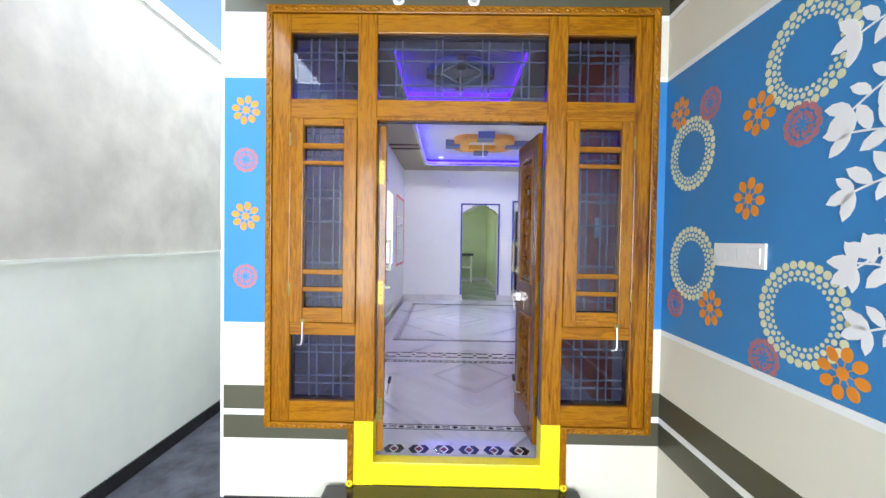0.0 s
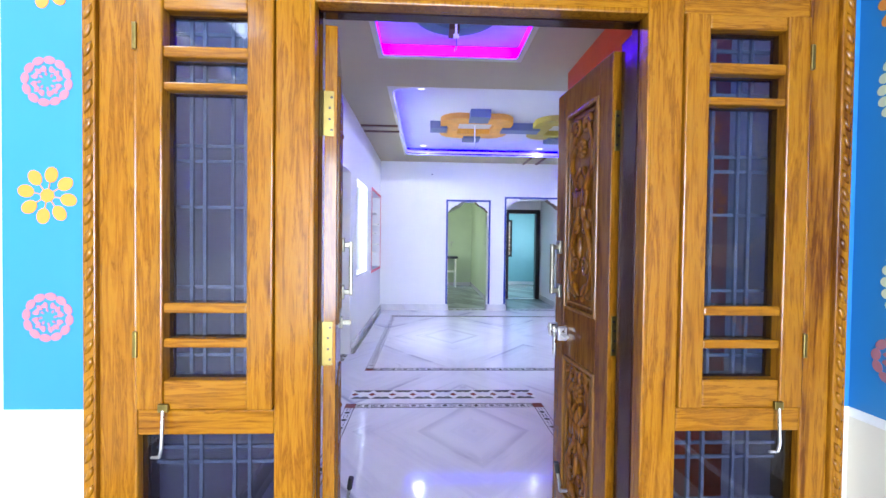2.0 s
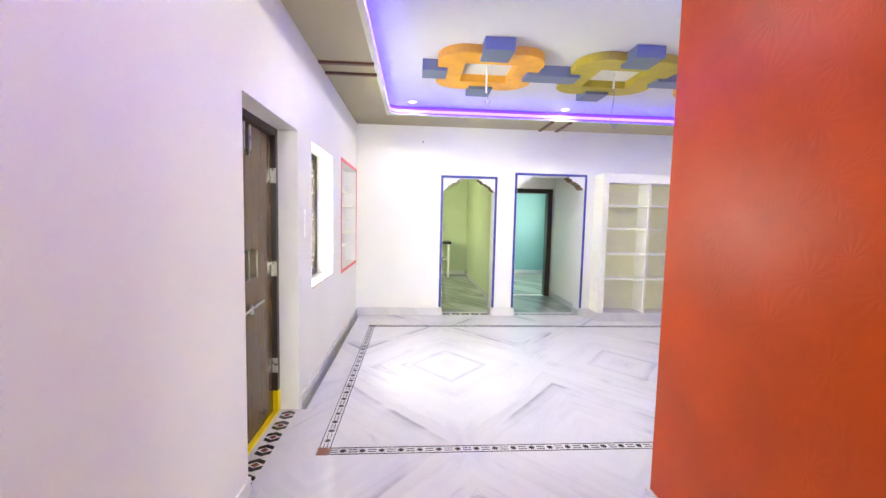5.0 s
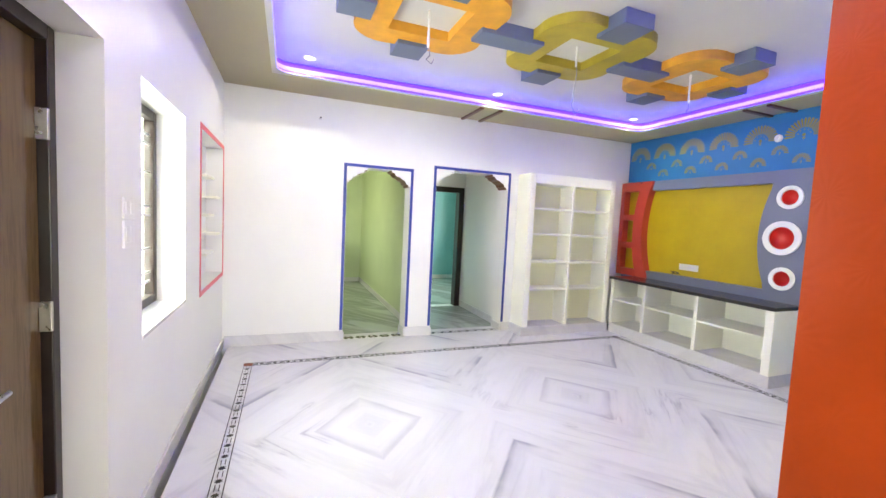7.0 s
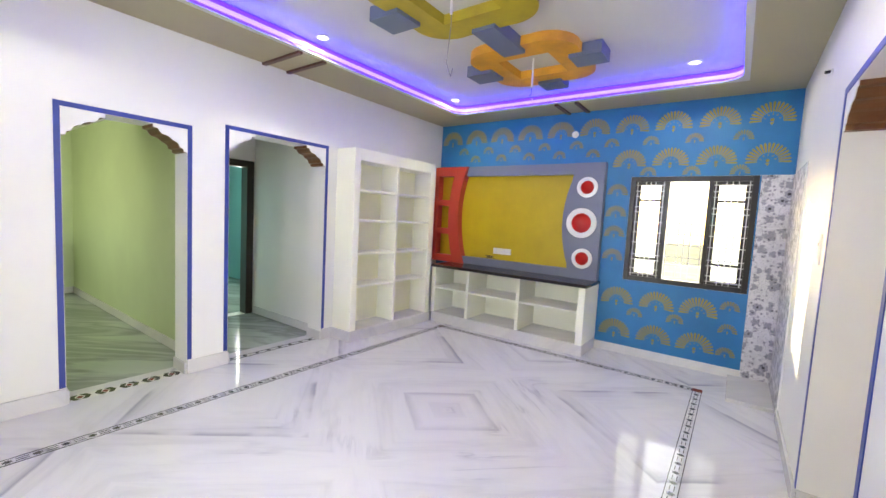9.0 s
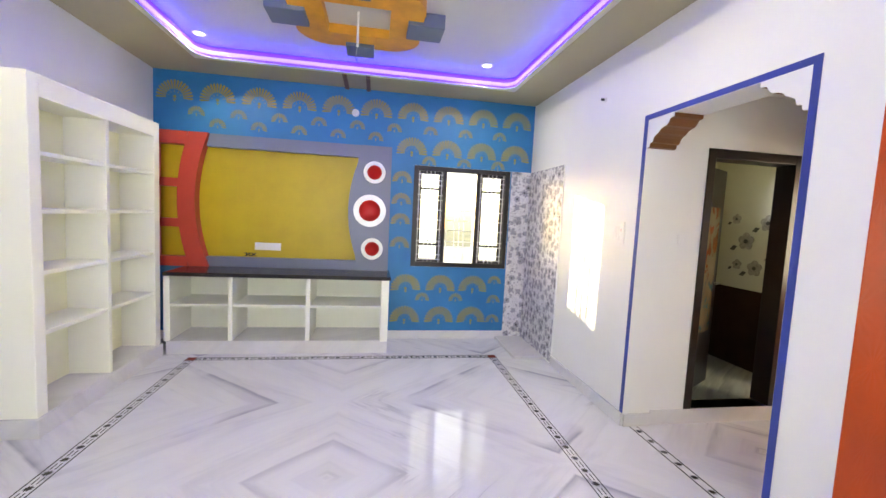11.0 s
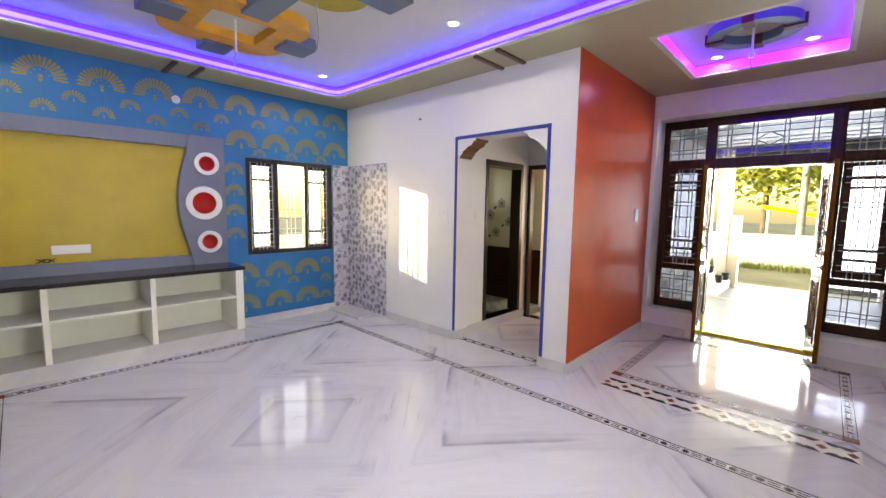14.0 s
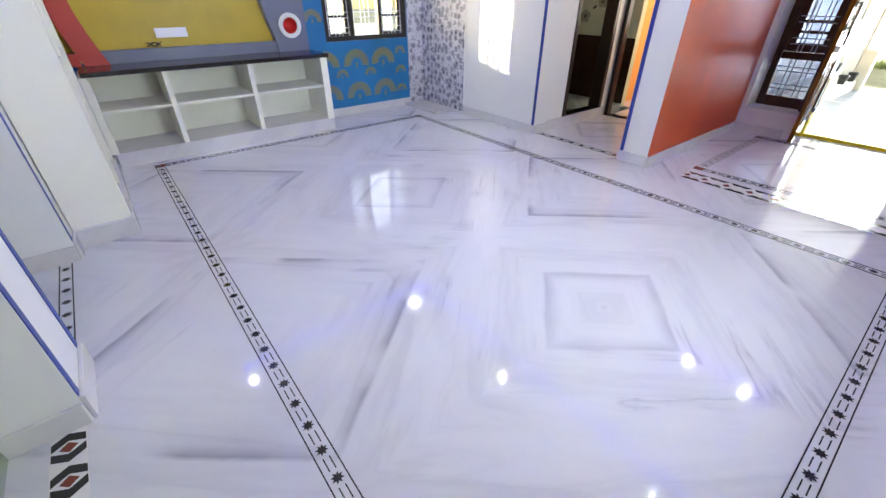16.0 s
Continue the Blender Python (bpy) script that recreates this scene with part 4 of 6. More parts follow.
part("latch_bar", (lambda bm: tube(bm, (-0.515, 5.55, 0.93), (-0.515, 5.92, 0.96), 0.008) and box(bm, -0.535, -0.52, 5.58, 5.62, 0.90, 0.96, 0.002) and box(bm, -0.535, -0.52, 5.72, 5.76, 0.90, 0.97, 0.002))(bmesh.new()), "steel", door)
for z in (0.35, 1.1, 1.8):
    part("hinge", B(-0.535, -0.498, 6.135, 6.152, z, z + 0.11, bevel=0.002), "steel", door)
door.location += Vector((-0.042, 0.032, -0.022))

# ---- display shelf ----
sh = thing("display_shelf", (4.12, 9.19, 0.0), "tall ivory built-in open shelf with ten compartments", "shelf")
part("plinth", B(3.362, 4.885, 9.012, 9.345, 0.0, 0.125, bevel=0.004), "marble_plain", sh, "white marble plinth")
part("side_panel", B(3.38, 3.47, 9.03, 9.345, 0.125, 2.265, bevel=0.004), "shelf", sh)
part("side_panel", B(4.78, 4.87, 9.03, 9.345, 0.125, 2.265, bevel=0.004), "shelf", sh)
part("top_panel", B(3.47, 4.78, 9.03, 9.345, 2.13, 2.265, bevel=0.004), "shelf", sh)
part("back_panel", B(3.47, 4.78, 9.325, 9.345, 0.125, 2.13), "shelf_back", sh, "pale lime back board")
part("divider", B(4.10, 4.14, 9.036, 9.325, 0.125, 2.13, bevel=0.003), "shelf", sh)
for z in (1.79, 1.43, 1.04, 0.65):
    part("shelf_board", B(3.47, 4.10, 9.04, 9.325, z - 0.014, z + 0.014, bevel=0.003), "shelf", sh)
    part("shelf_board", B(4.14, 4.78, 9.04, 9.325, z - 0.014, z + 0.014, bevel=0.003), "shelf", sh)
part("floor_board", B(3.47, 4.78, 9.02, 9.325, 0.126, 0.135), "marble_plain", sh)
sh.location.x -= 0.035

# ---- television counter and wall panel ----
ct = thing("television_counter", (5.1, 7.9, 0.0), "low ivory built-in counter with six open compartments", "counter")
part("plinth", B(4.87, EX, 6.80, 9.0, 0.0, 0.13, bevel=0.004), "marble_plain", ct, "white marble plinth")
part("base_board", B(4.86, EX - 0.01, 6.88, 8.97, 0.131, 0.142), "marble_plain", ct)
part("end_panel", B(4.855, EX - 0.005, 6.80, 6.88, 0.131, 0.805, bevel=0.004), "shelf", ct)
part("end_panel", B(4.885, EX - 0.005, 8.97, 9.03, 0.131, 0.805, bevel=0.004), "shelf", ct)
part("back_panel", B(EX - 0.03, EX - 0.006, 6.88, 8.97, 0.142, 0.805), "shelf", ct)
for y in (7.64, 8.40):
    part("divider", B(4.865, EX - 0.03, y - 0.022, y + 0.022, 0.142, 0.805, bevel=0.003), "shelf", ct)
for y0, y1 in ((6.88, 7.618), (7.662, 8.378), (8.422, 8.97)):
    part("shelf_board", B(4.87, EX - 0.03, y0, y1, 0.493, 0.519, bevel=0.003), "shelf", ct)
solid("counter_slab", B(4.825, EX - 0.005, 6.785, 9.01, 0.806, 0.845, bevel=0.008), "granite", "polished black granite counter slab with a moulded edge", "worktop")

PXF, PXB = 5.28, 5.385
tv = thing("television_wall_unit", (5.34, 8.0, 0.846), "wall panel with mustard centre, red curved band and slate surround", "wall unit")
part("back_board", B(PXB, EX - 0.006, 6.85, 9.34, 0.86, 2.27), "tv_yellow", tv, "mustard textured paint")


def arc_pts(y_top, y_mid, z_top, z_bot, n=16):
    """Points of a bowed edge from the top to the bottom."""
    out = []
    for i in range(n + 1):
        f = i / n
        z = z_top + (z_bot - z_top) * f
        out.append((y_top + (y_mid - y_top) * (1 - (2 * f - 1) ** 2), z))
    return out


right = arc_pts(7.165, 7.285, 2.15, 0.955)
NICHES = ((7.0, 1.985, 0.125), (7.04, 1.545, 0.185), (7.0, 1.105, 0.125))


def pierced(outline, holes, x0, x1):
    """A board square to x with round holes through it."""
    bm = bmesh.new()
    loops = [outline] + [[(y + r * math.cos(2 * math.pi * i / 36), z + r * math.sin(2 * math.pi * i / 36)) for i in range(36)] for y, z, r in holes]
    rims = []
    for x in (x0, x1):
        sides = []
        for lp in loops:
            vs = [bm.verts.new((x, p, q)) for p, q in lp]
            sides.append((vs, [bm.edges.new((vs[i], vs[(i + 1) % len(vs)])) for i in range(len(vs))]))
        bmesh.ops.triangle_fill(bm, use_beauty=True, use_dissolve=False, edges=[e for _, es in sides for e in es])
        rims.append([vs for vs, _ in sides])
    for A, C in zip(*rims):
        for i in range(len(A)):
            j = (i + 1) % len(A)
            bm.faces.new((A[i], A[j], C[j], C[i]))
    bmesh.ops.recalc_face_normals(bm, faces=bm.faces)
    return bm


part("slate_side", pierced([(6.81, 2.287), (7.165, 2.287)] + right[1:-1] + [(7.165, 0.847), (6.81, 0.847)], [(y, z, r * 0.68) for y, z, r in NICHES], PXF, PXB), "tv_grey", tv)
part("slate_top", prism(bmesh.new(), [(7.165, 2.287), (8.76, 2.287), (8.79, 2.15), (7.165, 2.15)], "x", PXF + 0.02, PXB), "tv_grey", tv)
part("slate_bottom", prism(bmesh.new(), [(7.165, 0.955), (8.83, 0.955), (8.80, 0.847), (7.165, 0.847)], "x", PXF + 0.02, PXB), "tv_grey", tv)
inner = arc_pts(8.76, 8.895, 2.287, 0.847)
outer = arc_pts(8.95, 9.07, 2.287, 0.847)
bm = bmesh.new()
prism(bm, inner + outer[::-1], "x", PXF - 0.015, PXB)
part("red_band", bm, "tv_red", tv, "brick red curved band")
for z0, z1 in ((2.15, 2.287), (1.70, 1.79), (1.27, 1.36), (0.847, 0.95)):
    part("red_bar", B(PXF - 0.01, PXB, 8.97, 9.275, z0, z1), "tv_red", tv)
part("red_stile", B(PXF - 0.012, PXB, 9.275, 9.347, 0.847, 2.287, bevel=0.003), "tv_red", tv)
def bowl(y, z, r, x0, depth, seg=36, rows=7):
    """A shallow dish sunk into the board, open towards -x."""
    bm = bmesh.new()
    loops = []
    for k in range(rows):
        a = math.pi / 2 * k / rows
        loops.append([bm.verts.new((x0 + depth * math.sin(a), y + r * math.cos(a) * math.cos(2 * math.pi * i / seg), z + r * math.cos(a) * math.sin(2 * math.pi * i / seg))) for i in range(seg)])
    for A, C in zip(loops, loops[1:]):
        for i in range(seg):
            bm.faces.new((A[i], A[(i + 1) % seg], C[(i + 1) % seg], C[i]))
    tip = bm.verts.new((x0 + depth, y, z))
    for i in range(seg):
        bm.faces.new((loops[-1][i], loops[-1][(i + 1) % seg], tip))
    bmesh.ops.recalc_face_normals(bm, faces=bm.faces)
    return bm


for y, z, r in NICHES:
    rg = part("niche_ring", ring(bmesh.new(), (PXF - 0.022, y, z), "x", r, r * 0.66, 0.02), "plastic", tv, "white round niche rim")
    part("niche_bowl", bowl(y, z, r * 0.665, PXF - 0.004, 0.085), "disc_red", rg, "scarlet painted round niche", smooth=True)


def switch_plate(name, at, axis, side, w, h, modules, label, dot=False):
    """A modular plate on a wall whose normal is axis (x or y), facing side."""
    th = thing(name, at, label, "switch plate", "switch plates")
    def bx(u0, u1, v0, v1, d0, d1):
        if axis == "x":
            return B(min(at[0] + side * d0, at[0] + side * d1), max(at[0] + side * d0, at[0] + side * d1), at[1] + u0, at[1] + u1, at[2] + v0, at[2] + v1, bevel=0.0015)
        return B(at[0] + u0, at[0] + u1, min(at[1] + side * d0, at[1] + side * d1), max(at[1] + side * d0, at[1] + side * d1), at[2] + v0, at[2] + v1, bevel=0.0015)
    part("plate", bx(-w / 2, w / 2, -h / 2, h / 2, 0.0, 0.009), "plastic", th)
    mw = w * 0.86 / modules
    for i in range(modules):
        u = -w * 0.43 + i * mw
        part("switch", bx(u + 0.002, u + mw - 0.002, -h * 0.30, h * 0.30, 0.009, 0.013), "plastic", th)
    if dot:
        part("indicator", bx(-w * 0.33, -w * 0.30, h * 0.12, h * 0.22, 0.013, 0.0145), "red_dot", th, "red indicator")
    return th


switch_plate("switch_plate", (0.315, NY, 1.074), "y", -1, 0.30, 0.075, 6, "white switch plate low on the white wall")
switch_plate("switch_plate", (WX, 6.46, 1.545), "x", 1, 0.12, 0.09, 2, "white switch plate beside the side door")
switch_plate("switch_plate", (WX, 6.46, 1.43), "x", 1, 0.12, 0.12, 2, "white switch plate beside the side door")
switch_plate("switch_plate", (3.45, SY, 1.46), "y", 1, 0.16, 0.18, 3, "white switch plate with a red indicator beside the arch", True)
switch_plate("switch_plate", (3.20, 4.70, 1.44), "x", -1, 0.09, 0.08, 2, "white switch plate in the passage")
switch_plate("switch_plate", (RX - 0.004, 3.43, 1.48), "x", -1, 0.10, 0.16, 2, "white switch plate on the orange-red wall")
switch_plate("switch_plate", (PXB, 8.17, 1.08), "x", -1, 0.28, 0.085, 6, "white socket plate on the mustard panel")
bm = bmesh.new()
for k in range(5):
    a = [(5.365 - 0.02 * math.sin(k + i), 8.30 + 0.014 * i + 0.02 * math.cos(k * 2 + i * 0.9), 0.985 + 0.02 * math.sin(i * 1.1 + k)) for i in range(8)]
    rod(bm, a, 0.004, 6)
solid("loose_cable", bm, "black_plastic", "bundle of loose black cable hanging at the mustard panel", "cable")


def wall_point(at, n, label, r=0.022):
    """A small round fitting: a rose and a stub."""
    n = Vector(n)
    th = thing("wall_fitting", at, label, "wall fitting", "wall fittings")
    part("rose", tube(bmesh.new(), at, Vector(at) + n * 0.012, r, 20), "plastic", th)
    part("stub", tube(bmesh.new(), Vector(at) + n * 0.012, Vector(at) + n * 0.04, r * 0.55, 14), "black_plastic" if r < 0.03 else "plastic", th)


wall_point((0.61, NY, 2.69), (0, -1, 0), "small dark cable outlet high on the white wall", 0.018)
wall_point((3.80, SY, 2.59), (0, 1, 0), "small dark cable outlet high on the white wall", 0.018)
wall_point((WX, 3.74, 2.75), (1, 0, 0), "small cable outlet high on the white wall", 0.018)
wall_point((EX - 0.004, 7.24, 2.66), (-1, 0, 0), "white round cover on the blue wall", 0.042)
wall_point((0.70, FY, 2.75), (0, 1, 0), "white round cover above the entrance door", 0.042)
th = thing("wall_box", (WX, 3.42, 2.36), "white electrical box high on the entrance wall", "electrical box")
part("case", B(WX, WX + 0.05, 3.36, 3.48, 2.26, 2.48, bevel=0.006), "plastic", th)
part("hook", rod(bmesh.new(), [(WX + 0.05, 3.42, 2.46), (WX + 0.08, 3.42, 2.46), (WX + 0.08, 3.42, 2.36)], 0.005), "plastic", th)


# ---- ceiling ornaments and lights ----
def lobed(cx, cy, h, n=10):
    """A rounded quatrefoil outline."""
    pts = []
    r = h * 0.52
    for sx, sy, a0 in ((1, 1, -12), (-1, 1, 78), (-1, -1, 168), (1, -1, 258)):
        for i in range(n + 1):
            a = radians(a0 + 114 * i / n)
            pts.append((cx + sx * (h - r) + r * math.cos(a), cy + sy * (h - r) + r * math.sin(a)))
    return pts


def resample(loop, centre, half, n):
    """Points of a square hole, one for each outline point, along the same bearing."""
    out = []
    for x, y in loop:
        dx, dy = x - centre[0], y - centre[1]
        k = half / max(abs(dx), abs(dy))
        out.append((centre[0] + dx * k, centre[1] + dy * k))
    return out


def medallion(cx, cy, material, label, links):
    th = thing("ceiling_medallion", (cx, cy, 2.99), label, "ceiling ornament", "ceiling medallions")
    out = lobed(cx, cy, 0.50)
    part("ring_plate", frame_band(bmesh.new(), out, resample(out, (cx, cy), 0.245, 0), 2.985, TRAY), material, th)
    for dx, dy, sx, sy in links:
        part("block", B(cx + dx - sx, cx + dx + sx, cy + dy - sy, cy + dy + sy, 2.955, TRAY, bevel=0.003), "med_grey", th, "slate blue block")
    return th


MY = 7.16
ns = [(0.0, 0.52, 0.13, 0.14), (0.0, -0.52, 0.13, 0.14)]
medallion(1.19, MY, "med_orange", "orange lobed plaster medallion with slate blocks on the tray ceiling", ns + [(-0.52, 0, 0.12, 0.12)])
medallion(2.50, MY, "med_olive", "olive lobed plaster medallion with slate blocks on the tray ceiling", ns + [(-0.66, 0, 0.27, 0.10)])
medallion(3.84, MY, "med_orange", "orange lobed plaster medallion with slate blocks on the tray ceiling", ns + [(-0.66, 0, 0.27, 0.10), (0.52, 0, 0.12, 0.12)])
for cx, long in ((1.19, 0.26), (2.50, 0.16), (3.84, 0.26)):
    th = thing("fan_hook", (cx, MY, TRAY), "white ceiling hook rod with a loose wire", "ceiling hook", "ceiling hooks")
    part("rod", tube(bmesh.new(), (cx, MY, TRAY), (cx, MY, TRAY - long), 0.009), "plastic", th)
    part("wire", rod(bmesh.new(), [(cx + 0.004, MY, TRAY - long + 0.02), (cx + 0.02, MY + 0.01, TRAY - long - 0.05), (cx - 0.01, MY + 0.01, TRAY - long - (0.32 if long < 0.2 else 0.08)),
         (cx + 0.03, MY, TRAY - long - (0.40 if long < 0.2 else 0.11)), (cx + 0.05, MY, TRAY - long - (0.34 if long < 0.2 else 0.07))], 0.0035, 6), "wire", th)

th = thing("entrance_medallion", (0.71, 4.25, 3.0), "steel-blue plaster ring with brown blocks on the entrance ceiling", "ceiling ornament")
part("ring_plate", ring(bmesh.new(), (0.71, 4.25, 2.99), "z", 0.32, 0.21, 0.07, 48), "med_ring", th)
for dx, dy, sx, sy in ((0.265, 0, 0.07, 0.04), (-0.265, 0, 0.07, 0.04), (0, 0.265, 0.04, 0.07), (0, -0.265, 0.04, 0.07)):
    part("block", B(0.71 + dx - sx, 0.71 + dx + sx, 4.25 + dy - sy, 4.25 + dy + sy, 2.975, 3.059, bevel=0.003), "brown", th, "brown block")
th = thing("fan_hook", (0.71, 4.25, TRAY), "white ceiling hook rod with a loose wire", "ceiling hook", "ceiling hooks")
part("rod", tube(bmesh.new(), (0.71, 4.25, TRAY), (0.71, 4.25, TRAY - 0.22), 0.009), "plastic", th)
part("wire", rod(bmesh.new(), [(0.71, 4.25, TRAY - 0.2), (0.715, 4.25, TRAY - 0.3), (0.70, 4.25, TRAY - 0.34)], 0.004, 6), "wire", th)
part("connector", B(0.69, 0.73, 4.24, 4.26, TRAY - 0.25, TRAY - 0.22, bevel=0.003), "plastic", th)

for ax, at, lo, hi, edge in (("x", 6.89, WX, HT[0], 1), ("x", 7.17, WX, HT[0], 1), ("x", 7.10, HT[1], EX, -1), ("x", 7.34, HT[1], EX, -1),
                             ("y", 2.42, HT[3], NY, -1), ("y", 2.68, HT[3], NY, -1), ("y", 2.37, SY, HT[2], 1), ("y", 2.62, SY, HT[2], 1)):
    bm = bmesh.new()
    e = hi if edge > 0 else lo
    if ax == "x":
        box(bm, lo + 0.006, hi - 0.006, at - 0.022, at + 0.022, CEIL - 0.022, CEIL - 0.001, 0.002)
        box(bm, e - 0.012, e + 0.012, at - 0.022, at + 0.022, CEIL - 0.022, CEIL + 0.045, 0.002)
    else:
        box(bm, at - 0.022, at + 0.022, lo + 0.006, hi - 0.006, CEIL - 0.022, CEIL - 0.001, 0.002)
        box(bm, at - 0.022, at + 0.022, e - 0.012, e + 0.012, CEIL - 0.022, CEIL + 0.045, 0.002)
    solid("ceiling_bracket", bm, "brown", "brown painted L-shaped strip on the ceiling border", "ceiling trim", "ceiling strips")


def downlight(x, y, watts):
    th = thing("downlight", (x, y, TRAY), "round recessed white LED downlight, lit", "downlight", "downlights")
    part("rim", ring(bmesh.new(), (x, y, TRAY - 0.006), "z", 0.062, 0.044, 0.006, 32), "plastic", th)
    part("lens", tube(bmesh.new(), (x, y, TRAY - 0.004), (x, y, TRAY - 0.0005), 0.044, 32), "spot_glow", th, "glowing white lens")
    area_lamp("downlight_lamp", pose(x, y, TRAY - 0.012), 0.05, 0.05, watts, (1.0, 0.95, 0.84), "DISK")


for x, y in ((0.44, 8.52), (2.53, 8.585), (4.63, 8.6), (4.60, 5.92), (2.53, 5.91), (0.44, 5.85)):
    downlight(x, y, 2.3)
for x, y in ((1.07, 3.63), (0.365, 3.63)):
    downlight(x, y, 1.1)

# ---- doors of the back rooms ----
def plain_frame(name, label, rects, axis, a, b):
    th = thing(name, (rects[0][0], a, 0) if axis == "y" else (a, rects[0][0], 0), label, "door frame", "", "structure")
    for u0, u1, z0, z1 in rects:
        part("frame_member", B(u0, u1, a, b, z0, z1, bevel=0.003) if axis == "y" else B(a, b, u0, u1, z0, z1, bevel=0.003), "frame_dark", th)
    return th


plain_frame("door_2", "dark brown frame of the open bedroom door", [(2.42, 2.50, 0, 2.16), (3.16, 3.26, 0, 2.16), (2.50, 3.16, 2.07, 2.16)], "y", 11.03, 11.19)
plain_frame("door_3", "dark brown frame of the bathroom door", [(3.72, 3.78, 0.12, 2.13), (4.49, 4.55, 0.12, 2.13), (3.78, 4.49, 2.06, 2.13)], "x", 3.19, 3.35)
bl = thing("bathroom_door", (0, 0, 0), "half-open dark brown bathroom door leaf with a printed panel", "door")
part("leaf", B(0.0, 0.035, -0.69, 0.0, 0.13, 2.05, bevel=0.003), "frame_dark", bl)
part("printed_panel", B(-0.005, 0.0, -0.60, -0.09, 0.62, 1.72, bevel=0.001), "art_laminate", bl, "panel printed in tan and sea green")
part("upper_panel", B(-0.005, 0.0, -0.60, -0.09, 1.76, 1.98, bevel=0.001), "frame_dark", bl)
part("handle", rod(bmesh.new(), [(0.0, -0.64, 1.05), (-0.04, -0.64, 1.05), (-0.04, -0.54, 1.05)], 0.009), "steel", bl)
bl.matrix_basis = pose(3.358, 4.482, 0, 0, 0, 30)
plain_frame("door_4", "dark brown frame of the apricot bedroom's door", [(2.36, 2.41, 0, 2.13), (3.15, 3.199, 0, 2.13), (2.41, 3.15, 2.07, 2.13)], "y", 3.50, 3.59)
win = thing("window_bedroom", (2.92, 14.45, 0.9), "dark framed bedroom window with bars", "window", "", "structure")
bm = bmesh.new()
for a in ((2.55, 2.61, 0.9, 2.1), (3.24, 3.3, 0.9, 2.1), (2.61, 3.24, 0.9, 0.96), (2.61, 3.24, 2.04, 2.1), (2.90, 2.95, 0.96, 2.04)):
    box(bm, a[0], a[1], 14.42, 14.5, a[2], a[3])
part("window_frame", bm, "frame_black", win)
bm = bmesh.new()
for k in range(3):
    box(bm, 2.70 + 0.18 * k - 0.005, 2.70 + 0.18 * k + 0.005, 14.405, 14.415, 0.96, 2.04)
for k in range(8):
    box(bm, 2.61, 3.24, 14.40, 14.405, 1.02 + 0.13 * k - 0.005, 1.02 + 0.13 * k + 0.005)
part("grille", bm, "grille", win, "white steel bars")
part("pane", B(2.61, 3.24, 14.455, 14.46, 0.96, 2.04), "tinted", win, "dark tinted glass").visible_shadow = False
kc = thing("kitchen_counter", (0.4, 13.6, 0.0), "kitchen counter with a black granite top and open shelf", "counter")
part("back_panel", B(-0.5, 1.42, 13.94, 13.98, 0.1, 0.86), "kitchen", kc)
part("side_panel", B(1.38, 1.42, 13.45, 13.94, 0.0, 0.86), "shelf", kc)
part("shelf", B(-0.5, 1.38, 13.47, 13.94, 0.44, 0.47, bevel=0.003), "shelf", kc)
part("worktop", B(-0.52, 1.46, 13.42, 13.99, 0.86, 0.93, bevel=0.008), "granite", kc)
tap = thing("kitchen_tap", (1.28, 13.97, 1.30), "steel wall tap above the kitchen counter", "tap")
part("spout", rod(bmesh.new(), [(1.28, 13.99, 1.32), (1.28, 13.82, 1.34), (1.28, 13.78, 1.22)], 0.014, 10), "steel", tap)
part("lever", rod(bmesh.new(), [(1.20, 13.96, 1.36), (1.38, 13.96, 1.36)], 0.012, 8), "steel", tap)
setting("stair_underside", prism(bmesh.new(), [(-0.5, 1.30), (1.32, 2.20), (1.32, 2.88), (-0.5, 2.88)], "y", 9.75, 11.3), "shelf", "cream sloping underside of the staircase", "ceiling")
# painted flowers on the bathroom tiles
def blossom(x, z, r):
    bm = bmesh.new()
    for k in range(5):
        a = 2 * math.pi * k / 5 + 0.3
        prism(bm, [(x + r * 0.55 * math.cos(a) + r * 0.42 * math.cos(t * math.pi / 5), z + r * 0.55 * math.sin(a) + r * 0.42 * math.sin(t * math.pi / 5)) for t in range(10)], "y", 3.0005, 3.006)
    th = thing("tile_flower", (x, 3.003, z), "dusty grey flower with a dark eye printed on the bathroom tiles", "tile motif", "bathroom tile flowers")
    part("petals", bm, "petal_grey", th)
    part("eye", tube(bmesh.new(), (x, 3.006, z), (x, 3.010, z), r * 0.24, 12), "olive", th)
    part("leaf", prism(bmesh.new(), [(x + r, z - r * 0.6), (x + r * 1.5, z - r * 0.5), (x + r * 1.9, z - r), (x + r * 1.4, z - r * 1.1)], "y", 3.0005, 3.004), "olive", th)


for x, z, r in ((4.05, 1.62, 0.09), (4.28, 1.42, 0.10), (3.9, 1.32, 0.08), (4.15, 1.14, 0.09), (4.42, 1.66, 0.06), (3.72, 1.5, 0.06), (4.36, 1.16, 0.06), (3.6, 1.2, 0.06)):
    blossom(x, z, r)
setting("bathroom_dado_south", B(3.30, 4.745, 3.0, 3.006, 0.05, 0.9), "bath_dark", "dark brown tiled lower bathroom wall", "wall")


